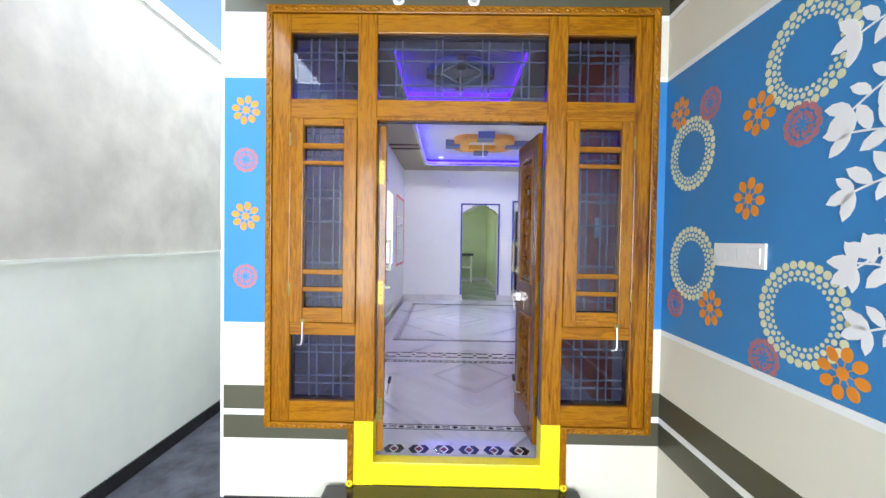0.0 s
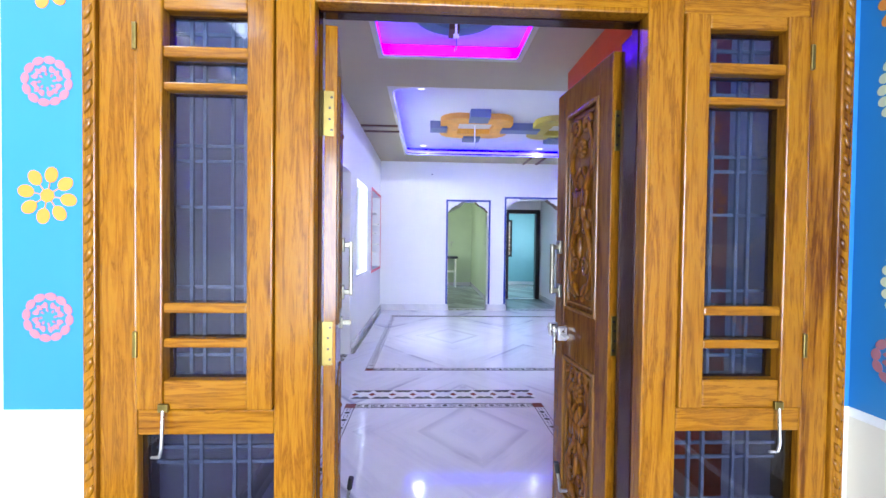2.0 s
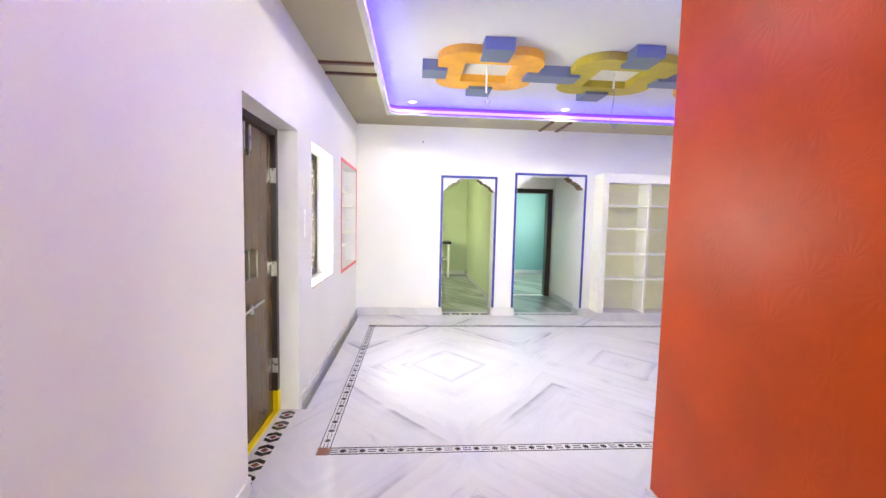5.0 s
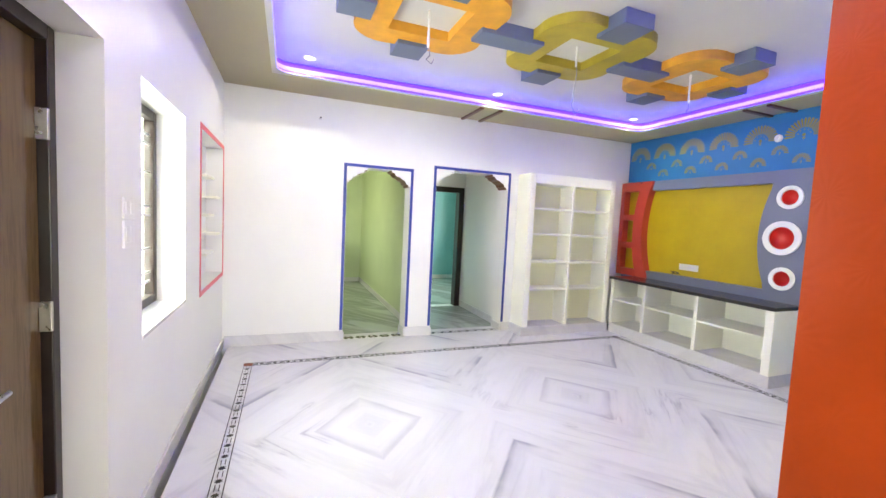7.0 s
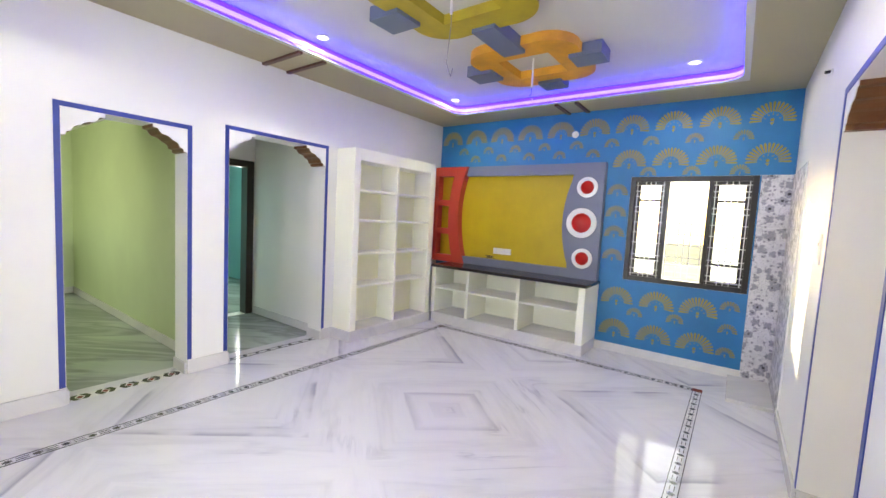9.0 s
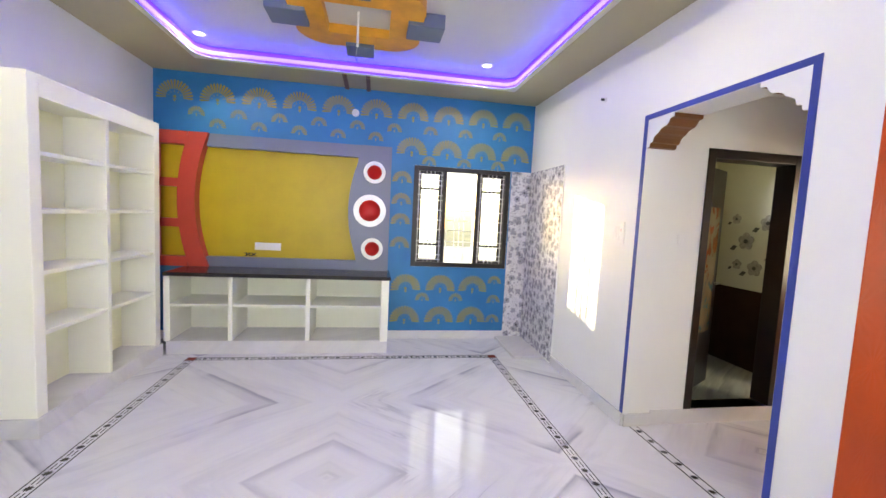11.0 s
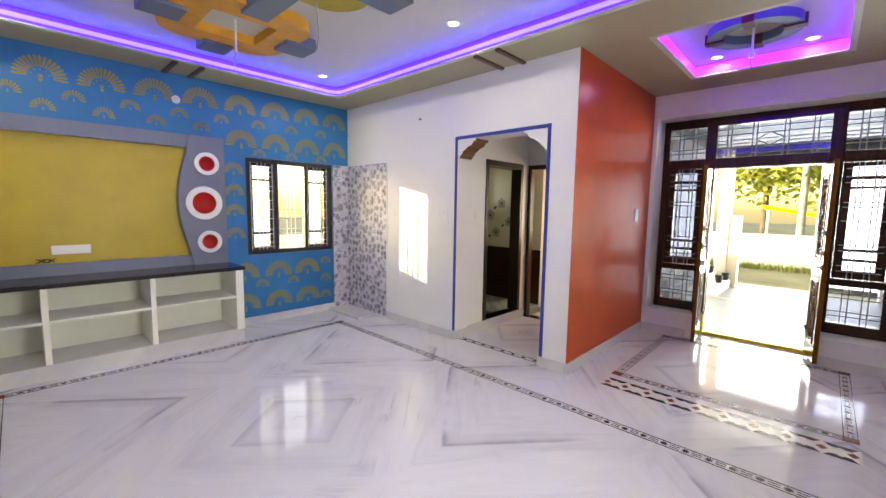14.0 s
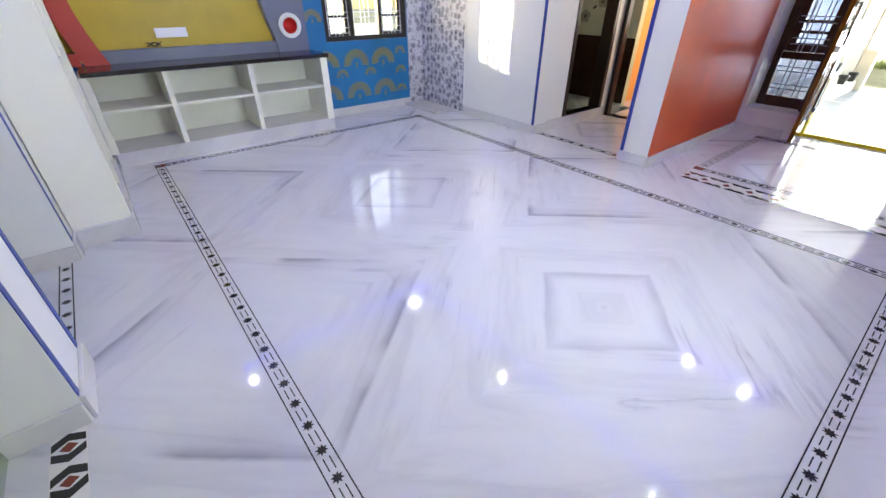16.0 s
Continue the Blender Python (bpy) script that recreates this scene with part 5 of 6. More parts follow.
# ---- entrance door set ----
YF, YM, YB = 2.528, 2.585, 2.635
fr = thing("entrance_surround", (0.7, 2.58, -0.1), "varnished teak door frame with sidelights, transom lights and carved edging", "door frame")
for x0, x1, z0 in ((-0.41, -0.303, 0.27), (0.088, 0.20, -0.10), (1.194, 1.305, -0.10), (1.70, 1.792, 0.27)):
    post = part("post", B(x0, x1, YF, YM, z0, 2.665, bevel=0.006), "teak", fr)
    # inner half darker than the teak: brown paint plus backlit shade
    part("inner_post", B(x0, x1, YM, YB, max(z0, 0.0), 2.665, bevel=0.006), "frame_inner", post, "dark brown inner side, backlit shade in its colour")
for x0, x1, z0, z1 in ((-0.303, 0.088, 2.062, 2.175), (0.20, 1.194, 2.062, 2.175), (1.305, 1.70, 2.062, 2.175), (-0.303, 0.088, 2.557, 2.665), (0.20, 1.194, 2.557, 2.665), (1.305, 1.70, 2.557, 2.665),
                       (-0.303, 0.088, 0.788, 0.862), (1.305, 1.70, 0.788, 0.862), (-0.303, 0.088, 0.272, 0.394), (1.305, 1.70, 0.272, 0.394)):
    rail = part("rail", B(x0, x1, YF + 0.002, YM, z0, z1, bevel=0.005), "teak_flat", fr)
    part("inner_rail", B(x0, x1, YM, YB, z0, z1, bevel=0.005), "frame_inner", rail, "dark brown inner side, backlit shade in its colour")
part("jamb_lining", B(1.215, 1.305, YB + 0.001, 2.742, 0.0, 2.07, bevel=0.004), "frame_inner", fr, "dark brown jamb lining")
# beads round the door opening
for x0, x1, z0, z1 in ((0.188, 0.204, 0.28, 2.07), (1.19, 1.206, 0.28, 2.07), (0.204, 1.19, 2.054, 2.07)):
    part("bead", B(x0, x1, YF - 0.008, YF + 0.03, z0, z1, bevel=0.004), "teak", fr)


SHIFT = Vector((-0.016, 0.033, 0))


def carved_edge(x0, x1, z0, z1, out):
    """A carved edging strip: a ribbed batten with a row of slanted leaf bosses."""
    tall = z1 - z0 > x1 - x0
    strip = part("edging", B(x0, x1, YF - 0.012, YF + 0.042, z0, z1, bevel=0.004), "teak" if tall else "teak_flat", fr, "carved teak edging")
    n = int((z1 - z0 if tall else x1 - x0) / 0.052)
    bm = bmesh.new()
    for i in range(n):
        f = (i + 0.5) / n
        c = Vector(((x0 + x1) / 2, YF - 0.012, z0 + (z1 - z0) * f)) if tall else Vector((x0 + (x1 - x0) * f, YF - 0.012, (z0 + z1) / 2))
        s = (0.011, 0.006, 0.026) if tall else (0.026, 0.006, 0.011)
        m = Matrix.Translation(c) @ Matrix.Rotation(radians(24 * out), 4, "Y") @ Matrix.Diagonal((*s, 1))
        bmesh.ops.create_icosphere(bm, subdivisions=1, radius=1.0, matrix=m)
    part("leaf_carving", bm, "teak", strip, smooth=True)


carved_edge(-0.446, -0.41, 0.235, 2.712, 1)
carved_edge(1.792, 1.833, 0.235, 2.712, -1)
carved_edge(-0.41, 1.792, 2.667, 2.712, 1)
carved_edge(-0.41, 0.05, 0.235, 0.27, 1)
carved_edge(1.343, 1.792, 0.235, 0.27, -1)
carved_edge(0.05, 0.087, -0.10, 0.27, 1)
carved_edge(1.306, 1.343, -0.10, 0.27, -1)


def grille_xz(x0, x1, z0, z1, vs, hs, parent):
    bm = bmesh.new()
    for v in vs: box(bm, x0 + (x1 - x0) * v - 0.005, x0 + (x1 - x0) * v + 0.005, 2.606, 2.616, z0, z1)
    for h in hs: box(bm, x0, x1, 2.617, 2.626, z0 + (z1 - z0) * h - 0.005, z0 + (z1 - z0) * h + 0.005)
    part("grille", bm, "grille_grey", parent, "grey steel bars")


def pane(x0, x1, z0, z1, parent):
    p = part("pane", B(x0, x1, 2.553, 2.558, z0, z1), "tinted", parent, "smoky tinted glass")
    p.visible_shadow = False


PAIRS = (0.24, 0.36, 0.62, 0.74)
for x0, x1 in ((-0.303, 0.088), (1.305, 1.70)):
    for z0, z1 in ((2.175, 2.557), (0.394, 0.788)):
        pane(x0, x1, z0, z1, fr)
        grille_xz(x0, x1, z0, z1, PAIRS, (0.2, 0.32, 0.68, 0.8), fr)
pane(0.20, 1.194, 2.175, 2.557, fr)
grille_xz(0.20, 1.194, 2.175, 2.557, (0.1, 0.14, 0.34, 0.38, 0.62, 0.66, 0.86, 0.9), (0.12, 0.3, 0.68, 0.86), fr)
bm = bmesh.new()
rod(bm, [(0.57, 2.611, 2.366), (0.697, 2.611, 2.44), (0.824, 2.611, 2.366), (0.697, 2.611, 2.292), (0.57, 2.611, 2.366)], 0.006, 6)
part("diamond_bar", bm, "grille_grey", fr)

for x0, x1, hinge in ((-0.300, 0.086, -0.300), (1.307, 1.698, 1.698)):
    cs = thing("casement", ((x0 + x1) / 2, 2.55, 0.864), "teak casement sash with five glass lights beside the door", "window sash", "entrance casements")
    for a, b in ((x0, x0 + 0.074), (x1 - 0.074, x1)):
        st = part("stile", B(a, b, YF - 0.010, YM - 0.006, 0.865, 2.060, bevel=0.005), "teak", cs)
        part("inner_face", B(a, b, YM - 0.006, YM + 0.004, 0.865, 2.060), "frame_inner", st, "dark brown inner side, backlit shade in its colour")
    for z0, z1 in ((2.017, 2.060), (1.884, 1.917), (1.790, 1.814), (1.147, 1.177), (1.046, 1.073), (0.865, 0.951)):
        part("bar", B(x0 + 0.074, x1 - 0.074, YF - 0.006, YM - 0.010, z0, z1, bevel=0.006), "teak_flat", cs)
        part("inner_bar", B(x0 + 0.074, x1 - 0.074, YM - 0.010, YM + 0.002, z0, z1), "frame_inner", cs, "dark brown inner side, backlit shade in its colour")
    for z0, z1 in ((1.917, 2.017), (1.814, 1.884), (1.177, 1.790), (1.073, 1.147), (0.951, 1.046)):
        pane(x0 + 0.074, x1 - 0.074, z0, z1, cs)
    grille_xz(x0 + 0.03, x1 - 0.03, 0.87, 2.055, PAIRS, (0.06, 0.11, 0.24, 0.29, 0.5, 0.62, 0.66, 0.83, 0.88, 0.95), cs)
    for z in (1.9, 1.02):
        part("hinge", B(hinge - 0.006, hinge + 0.006, YF - 0.016, YF - 0.004, z, z + 0.075, bevel=0.002), "brass", cs)
    hx = x0 + 0.08 if hinge < 0.5 else x1 - 0.08
    hk = part("hook_stay", rod(bmesh.new(), [(hx, YF - 0.016, 0.868), (hx, YF - 0.022, 0.76), (hx - 0.006, YF - 0.022, 0.735), (hx - 0.03, YF - 0.018, 0.733)], 0.0045), "steel", cs, "steel hook stay")
    part("eye_plate", B(hx - 0.014, hx + 0.014, YF - 0.018, YF - 0.009, 0.862, 0.886, bevel=0.002), "brass", hk)
    cs.location += SHIFT

fr.location += SHIFT
# yellow painted foot of the frame and the sill
sill = thing("entrance_sill", (0.7, 2.57, -0.10), "bright yellow painted wooden door sill and frame feet", "door sill")
part("sill_board", B(0.20, 1.194, YF - 0.002, YB - 0.02, -0.10, 0.036, bevel=0.005), "yellow", sill)
part("frame_foot", B(0.088, 0.201, YF - 0.004, YB + 0.002, -0.10, 0.28), "yellow", sill)
part("frame_foot", B(1.193, 1.305, YF - 0.004, YB + 0.002, -0.10, 0.28), "yellow", sill)
sill.location += SHIFT
for x in (0.068, 1.325):
    th = thing("turmeric_lump", (x, YF - 0.02, -0.10), "small yellow and red offering lump at the door frame's foot", "offering", "offerings")
    bm = bmesh.new()
    bmesh.ops.create_uvsphere(bm, u_segments=14, v_segments=10, radius=1.0, matrix=Matrix.Translation((x, YF - 0.022, -0.082)) @ Matrix.Diagonal((0.022, 0.016, 0.02, 1)))
    part("lump", bm, "yellow", th, smooth=True)
    bm = bmesh.new()
    bmesh.ops.create_uvsphere(bm, u_segments=10, v_segments=8, radius=1.0, matrix=Matrix.Translation((x, YF - 0.036, -0.074)) @ Matrix.Diagonal((0.008, 0.005, 0.008, 1)))
    part("mark", bm, "red_dot", th, smooth=True)
    th.location += SHIFT


def spiral(cx, cz, r, turns, start, y, n=22, flip=1):
    """A scroll in the plane of the leaf."""
    pts = []
    for i in range(n + 1):
        f = i / n
        a = start + flip * turns * 2 * math.pi * f
        rr = r * (1 - 0.78 * f)
        pts.append((cx + rr * math.cos(a), y, cz + rr * math.sin(a)))
    return pts


def taper_rod(bm, pts, r0, r1, seg=8):
    """A smooth swept rod through the points, its radius going from r0 to r1, with closed ends."""
    pts = [Vector(p) for p in pts]
    rows = []
    for i, p in enumerate(pts):
        d = (pts[min(i + 1, len(pts) - 1)] - pts[max(i - 1, 0)]).normalized()
        side = d.cross(Vector((0, 1, 0))).normalized()
        out = Vector((0, 1, 0))
        r = r0 + (r1 - r0) * i / (len(pts) - 1)
        rows.append([bm.verts.new(p + side * r * math.cos(2 * math.pi * k / seg) + out * r * math.sin(2 * math.pi * k / seg)) for k in range(seg)])
    for A, C in zip(rows, rows[1:]):
        for k in range(seg):
            bm.faces.new((A[k], A[(k + 1) % seg], C[(k + 1) % seg], C[k]))
    bm.faces.new(rows[0]); bm.faces.new(rows[-1][::-1])


def boss(bm, x, y, z, sx, sy, sz, turn=0):
    m = Matrix.Translation((x, y, z)) @ Matrix.Rotation(turn, 4, "Y") @ Matrix.Diagonal((sx, sy, sz, 1))
    bmesh.ops.create_uvsphere(bm, u_segments=12, v_segments=8, radius=1.0, matrix=m)


def door_leaf(sign, m, label, latch):
    """A carved leaf that hangs at x = 0 and reaches to sign * 0.475; its carved side looks along -y."""
    th = thing("entrance_door_leaf", (0, 0, 0), label, "door", "entrance door leaves")
    W, T = 0.475, 0.02
    def xb(a, b, y0, y1, z0, z1, bevel=0.003):
        a, b = sorted((sign * a, sign * b))
        return B(a, b, y0, y1, z0, z1, bevel=bevel)
    for a, b in ((0.004, 0.092), (W - 0.092, W)):
        part("stile", xb(a, b, -T, T, 0.045, 2.052), "rosewood", th)
    for z0, z1 in ((0.045, 0.22), (0.86, 1.07), (1.93, 2.052)):
        part("rail", xb(0.092, W - 0.092, -T, T, z0, z1), "rosewood", th)
    for z0, z1 in ((0.22, 0.86), (1.07, 1.93)):
        pn = part("panel", xb(0.092, W - 0.092, -T + 0.012, T - 0.012, z0, z1, 0), "rosewood", th)
        for a, b, c, d in ((0.092, 0.110, z0, z1), (W - 0.110, W - 0.092, z0, z1), (0.110, W - 0.110, z0, z0 + 0.018), (0.110, W - 0.110, z1 - 0.018, z1)):
            part("moulding", xb(a, b, -T - 0.007, -T + 0.012, c, d, 0.005), "moulding", pn, "golden brown moulding, edge light in its colour")
        for a, b, c, d in ((0.122, 0.134, z0 + 0.03, z1 - 0.03), (W - 0.134, W - 0.122, z0 + 0.03, z1 - 0.03), (0.134, W - 0.134, z0 + 0.03, z0 + 0.042), (0.134, W - 0.134, z1 - 0.042, z1 - 0.03)):
            part("inner_moulding", xb(a, b, -T - 0.001, -T + 0.012, c, d, 0.003), "moulding", pn, "golden brown moulding, edge light in its colour")
        bm = bmesh.new()
        cx, y = sign * W / 2, -T + 0.006
        h = z1 - z0
        # mirrored urn and lyre curves with a ribbed collar, inner scrolls, leaves and a flower
        zc = z0 + h * 0.56
        for s in (-1, 1):
            urn = [(cx + s * (0.020 + 0.076 * math.sin(math.pi * min(f * 1.12, 1) ** 0.8)), y, z0 + 0.06 + f * (zc - z0 - 0.09)) for f in [i / 24 for i in range(25)]]
            taper_rod(bm, urn, 0.010, 0.015)
            lyre = [(cx + s * (0.026 + 0.068 * math.sin(math.pi * f * 0.86)), y, zc + 0.03 + f * h * 0.30) for f in [i / 20 for i in range(21)]]
            taper_rod(bm, lyre, 0.015, 0.009)
            taper_rod(bm, spiral(cx + s * 0.044, zc + h * 0.345, 0.040, 1.4, math.pi * (0.5 - 0.5 * s), y, 28, s), 0.013, 0.008)
            taper_rod(bm, spiral(cx + s * 0.036, z0 + h * 0.24, 0.034, 1.3, -math.pi / 2, y, 26, s), 0.012, 0.007)
            taper_rod(bm, spiral(cx + s * 0.032, z0 + h * 0.42, 0.030, 1.2, math.pi / 2, y, 26, -s), 0.012, 0.007)
            for dz, turn in ((0.10, 0.9), (0.30, 0.5), (0.47, -0.4), (0.66, 0.7), (0.80, -0.6)):
                boss(bm, cx + s * 0.074, y + 0.003, z0 + h * dz, 0.016, 0.013, 0.034, s * turn)
            boss(bm, cx + s * 0.036, y, z0 + h * 0.12, 0.013, 0.014, 0.040, s * 0.7)
            boss(bm, cx + s * 0.030, y, zc + h * 0.12, 0.012, 0.014, 0.036, -s * 0.5)
        for j in range(7):
            x = cx - 0.051 + j * 0.017
            tube(bm, (x * 0.9 + cx * 0.1, y - 0.003, zc - 0.034), (x, y - 0.003, zc + 0.030), 0.0105, 10)
        zf = z0 + h * 0.80
        for j in range(9):
            a = 2 * math.pi * j / 9
            boss(bm, cx + 0.026 * math.cos(a), y - 0.002, zf + 0.026 * math.sin(a), 0.016, 0.012, 0.010, -a)
        boss(bm, cx, y - 0.006, zf, 0.014, 0.016, 0.014)
        boss(bm, cx, y, z0 + h * 0.32, 0.014, 0.018, 0.048)
        boss(bm, cx, y, zc + h * 0.08, 0.016, 0.018, 0.034)
        part("carving", bm, "rosewood", pn, "carved scrolls, leaves and a flower", smooth=True)
    part("edge_lipping", xb(0.0, 0.004, -T + 0.001, T - 0.001, 0.045, 2.052, 0.0005), "teak", th, "golden teak edge")
    for z in (1.77, 1.03, 0.30):
        hg = part("hinge", xb(-0.003, -0.0005, -T + 0.010, T + 0.004, z - 0.072, z + 0.072, 0.0008), "brass", th)
        for dz in (-0.052, -0.018, 0.018, 0.052):
            part("screw", tube(bmesh.new(), (-sign * 0.0028, (0.004 if abs(dz) < 0.03 else -0.002), z + dz), (-sign * 0.0042, (0.004 if abs(dz) < 0.03 else -0.002), z + dz), 0.0045, 10), "frame_dark", hg, "dark countersunk screw")
        part("knuckle", tube(bmesh.new(), (-sign * 0.004, T + 0.010, z - 0.072), (-sign * 0.004, T + 0.010, z + 0.072), 0.007, 12), "brass", hg)
    hx = sign * (W - 0.055)
    bm = bmesh.new()
    for z in (1.145, 1.345):
        box(bm, hx - 0.011, hx + 0.011, -T - 0.044, -T, z - 0.011, z + 0.011, 0.003)
    box(bm, hx - 0.0125, hx + 0.0125, -T - 0.05, -T - 0.034, 1.13, 1.36, 0.004)
    hd = part("pull_handle", bm, "bronze", th, "champagne metal pull handle of square section")
    for z in (1.145, 1.345):
        part("handle_base", B(hx - 0.02, hx + 0.02, -T - 0.016, -T, z - 0.03, z + 0.03, bevel=0.003), "bronze", hd)
    if latch:
        al = part("sliding_latch", tube(bmesh.new(), (sign * (W - 0.20), -T - 0.028, 0.962), (sign * (W + 0.015), -T - 0.028, 0.962), 0.0075, 12), "steel", th, "steel sliding latch")
        for x in (W - 0.025, W - 0.125):
            part("latch_bracket", xb(x - 0.012, x + 0.012, -T - 0.040, -T, 0.93, 0.99, 0.003), "steel", al)
        part("hasp", xb(W - 0.085, W - 0.065, -T - 0.040, -T - 0.030, 0.85, 0.985, 0.003), "steel", al)
    else:
        part("latch_eye", xb(W - 0.05, W - 0.02, -T - 0.010, -T, 0.985, 1.035, 0.002), "bronze", th)
        part("latch_ring", xb(W - 0.038, W - 0.032, -T - 0.045, -T - 0.005, 1.0, 1.02, 0.002), "bronze", th)
    st = part("door_stop", rod(bmesh.new(), [(sign * (W - 0.16), -T, 0.27), (sign * (W - 0.16), -T - 0.03, 0.27), (sign * (W - 0.16), -T - 0.045, 0.36)], 0.007), "steel", th, "steel door stop")
    part("tip", tube(bmesh.new(), (sign * (W - 0.16), -T - 0.044, 0.355), (sign * (W - 0.16), -T - 0.052, 0.40), 0.011, 12), "black_plastic", st, "black rubber tip")
    th.matrix_basis = m


door_leaf(1, pose(0.206, 2.678, 0, 0, 0, 100), "open dark varnished door leaf carved with scrolls", False)
door_leaf(-1, pose(1.197, 2.79, 0, 0, 0, -85), "open dark varnished door leaf with a steel latch", True)

# ---- porch fittings and stencils ----
switch_plate("switch_plate", (PX - 0.004, 1.975, 1.315), "x", -1, 0.31, 0.105, 4, "wide white switch plate on the blue porch wall")
for x in (0.30, 0.74):
    wall_point((x, 2.599, 2.765), (0, -1, 0), "small round lamp holder above the entrance frame", 0.034)


def flat_mesh(name, polys, material):
    """Paint-thin shapes on a wall that looks along -x, drawn in (y, z)."""
    bm = bmesh.new()
    for p in polys: prism(bm, p, "x", -0.0012, 0)
    me = bpy.data.meshes.new(name)
    bm.to_mesh(me); bm.free()
    me.materials.append(M[material])
    return me


def oval(cy, cz, a, b, turn=0, n=12):
    c, s = math.cos(turn), math.sin(turn)
    return [(cy + a * math.cos(t) * c - b * math.sin(t) * s, cz + a * math.cos(t) * s + b * math.sin(t) * c) for t in [2 * math.pi * i / n for i in range(n)]]


DOT = {k: flat_mesh("dot", [oval(0, 0, r, r)], "dot_cream") for k, r in (("a", 0.0158), ("b", 0.0108), ("c", 0.0078))}
PETAL_O = flat_mesh("petal", [oval(0.062, 0, 0.024, 0.019), [(0.018, -0.0015), (0.04, -0.0015), (0.04, 0.0015), (0.018, 0.0015)]], "dot_orange")
HEART_O = flat_mesh("flower_eye", [oval(0, 0, 0.02, 0.02)], "dot_orange")
PETAL_R = flat_mesh("petal", [oval(0.062, 0, 0.012, 0.017), oval(0.036, 0.008, 0.010, 0.006)], "dot_rose")
LEAF = flat_mesh("leaf", [[(0, 0), (0.018, 0.018), (0.045, 0.026), (0.075, 0.02), (0.10, 0.0), (0.075, -0.016), (0.045, -0.021), (0.018, -0.014)]], "leaf_white")


def child(me, parent, m):
    ob = new(me.name, me)
    ob.parent = parent
    ob.matrix_basis = m
    return ob


def face(at, wallkind):
    """The pose of a stencil at (u, z) on the side wall or the front wall."""
    return pose(PX - 0.0042, at[0] + 0.04, at[1]) if wallkind == "side" else pose(at[0], 2.5985, at[1], 0, 0, 90)


def dotted_circle(y, z, k):
    th = tagged(new("dotted_circle"), "cream dotted ring stencilled on the blue porch wall", "wall stencil", "porch dotted rings")
    th.matrix_basis = face((y, z), "side")
    for key, r, n in (("a", 0.180, 32), ("b", 0.150, 32), ("c", 0.128, 32)):
        for i in range(n):
            a = 2 * math.pi * (i + (0.5 if key == "b" else 0)) / n
            child(DOT[key], th, Matrix.Translation((0, k * r * math.cos(a), k * r * math.sin(a))) @ Matrix.Scale(k, 4))


def flower(u, z, kind, wallkind, k=1.0):
    orange = kind == "orange"
    th = tagged(new("flower_stencil"), ("orange" if orange else "rose-red") + " flower stencilled on the blue porch wall", "wall stencil", "porch flower stencils")
    th.matrix_basis = face((u, z), wallkind)
    n = 8 if orange else 12
    for i in range(n):
        child(PETAL_O if orange else PETAL_R, th, Matrix.Rotation(2 * math.pi * (i + 0.25) / n, 4, "X") @ Matrix.Scale(k, 4))
    if not orange:
        for i in range(8):
            child(PETAL_R, th, Matrix.Rotation(2 * math.pi * (i + 0.6) / 8, 4, "X") @ Matrix.Scale(k * 0.58, 4))
    if orange: child(HEART_O, th, Matrix.Scale(k, 4))


for y, z in ((1.627, 2.05), (2.31, 1.835), (2.285, 1.26), (1.622, 1.115)):
    dotted_circle(y, z, 0.99)
for y, z in ((1.85, 1.903), (2.42, 2.08), (1.89, 1.557), (2.12, 1.053), (1.46, 0.952)):
    flower(y, z, "orange", "side", 1.05)
for y, z in ((1.642, 1.80), (2.165, 2.05), (1.785, 0.905), (2.417, 1.03)):
    flower(y, z, "rose", "side", 1.1)
for z, kind in ((2.115, "orange"), (1.82, "rose"), (1.486, "orange"), (1.126, "rose")):
    flower(-0.60, z, kind, "front", 1.0)


LAYER = iter(range(1, 30))


def leafy_branch(pts, sizes):
    """A white stencilled branch: a bent stem with leaves on alternate sides and one at its tip."""
    th = tagged(new("leaf_branch_stencil"), "white leafy branch stencilled on the blue porch wall", "wall stencil", "porch leaf stencils")
    th.matrix_basis = Matrix.Translation((-0.0004 * next(LAYER), 0, 0)) @ face(pts[0], "side")
    o = Vector(pts[0])
    for k, (p, q) in enumerate(zip(pts, pts[1:])):
        d = Vector(q) - Vector(p)
        w = Vector((-d.y, d.x)).normalized() * 0.004
        a, b = Vector(p) - o, Vector(q) - o
        child(flat_mesh("stem", [[tuple(a - w), tuple(b - w * 0.8), tuple(b + w * 0.8), tuple(a + w)]], "leaf_white"), th, Matrix())
        ang = math.atan2(d.y, d.x)
        for s in ((-1, 1) if k % 2 == 0 else (1,)):
            child(LEAF, th, Matrix.Translation((0, b.x, b.y)) @ Matrix.Rotation(ang + s * random.uniform(0.8, 1.1), 4, "X") @ Matrix.Scale(random.choice(sizes), 4))
    child(LEAF, th, Matrix.Translation((0, Vector(pts[-1]).x - o.x, Vector(pts[-1]).y - o.y)) @ Matrix.Rotation(ang, 4, "X") @ Matrix.Scale(sizes[0], 4))


for z, rise, reach in ((2.16, 0.10, 0.28), (2.02, -0.02, 0.34), (1.90, -0.16, 0.36), (1.62, 0.10, 0.36), (1.56, -0.06, 0.34), (1.40, -0.16, 0.32), (1.24, 0.06, 0.32), (1.12, -0.04, 0.26)):
    leafy_branch([(1.17 + reach * f, z + rise * f + 0.035 * math.sin(3.1 * f)) for f in (0, 0.16, 0.32, 0.48, 0.64, 0.80)], (1.0, 0.8))
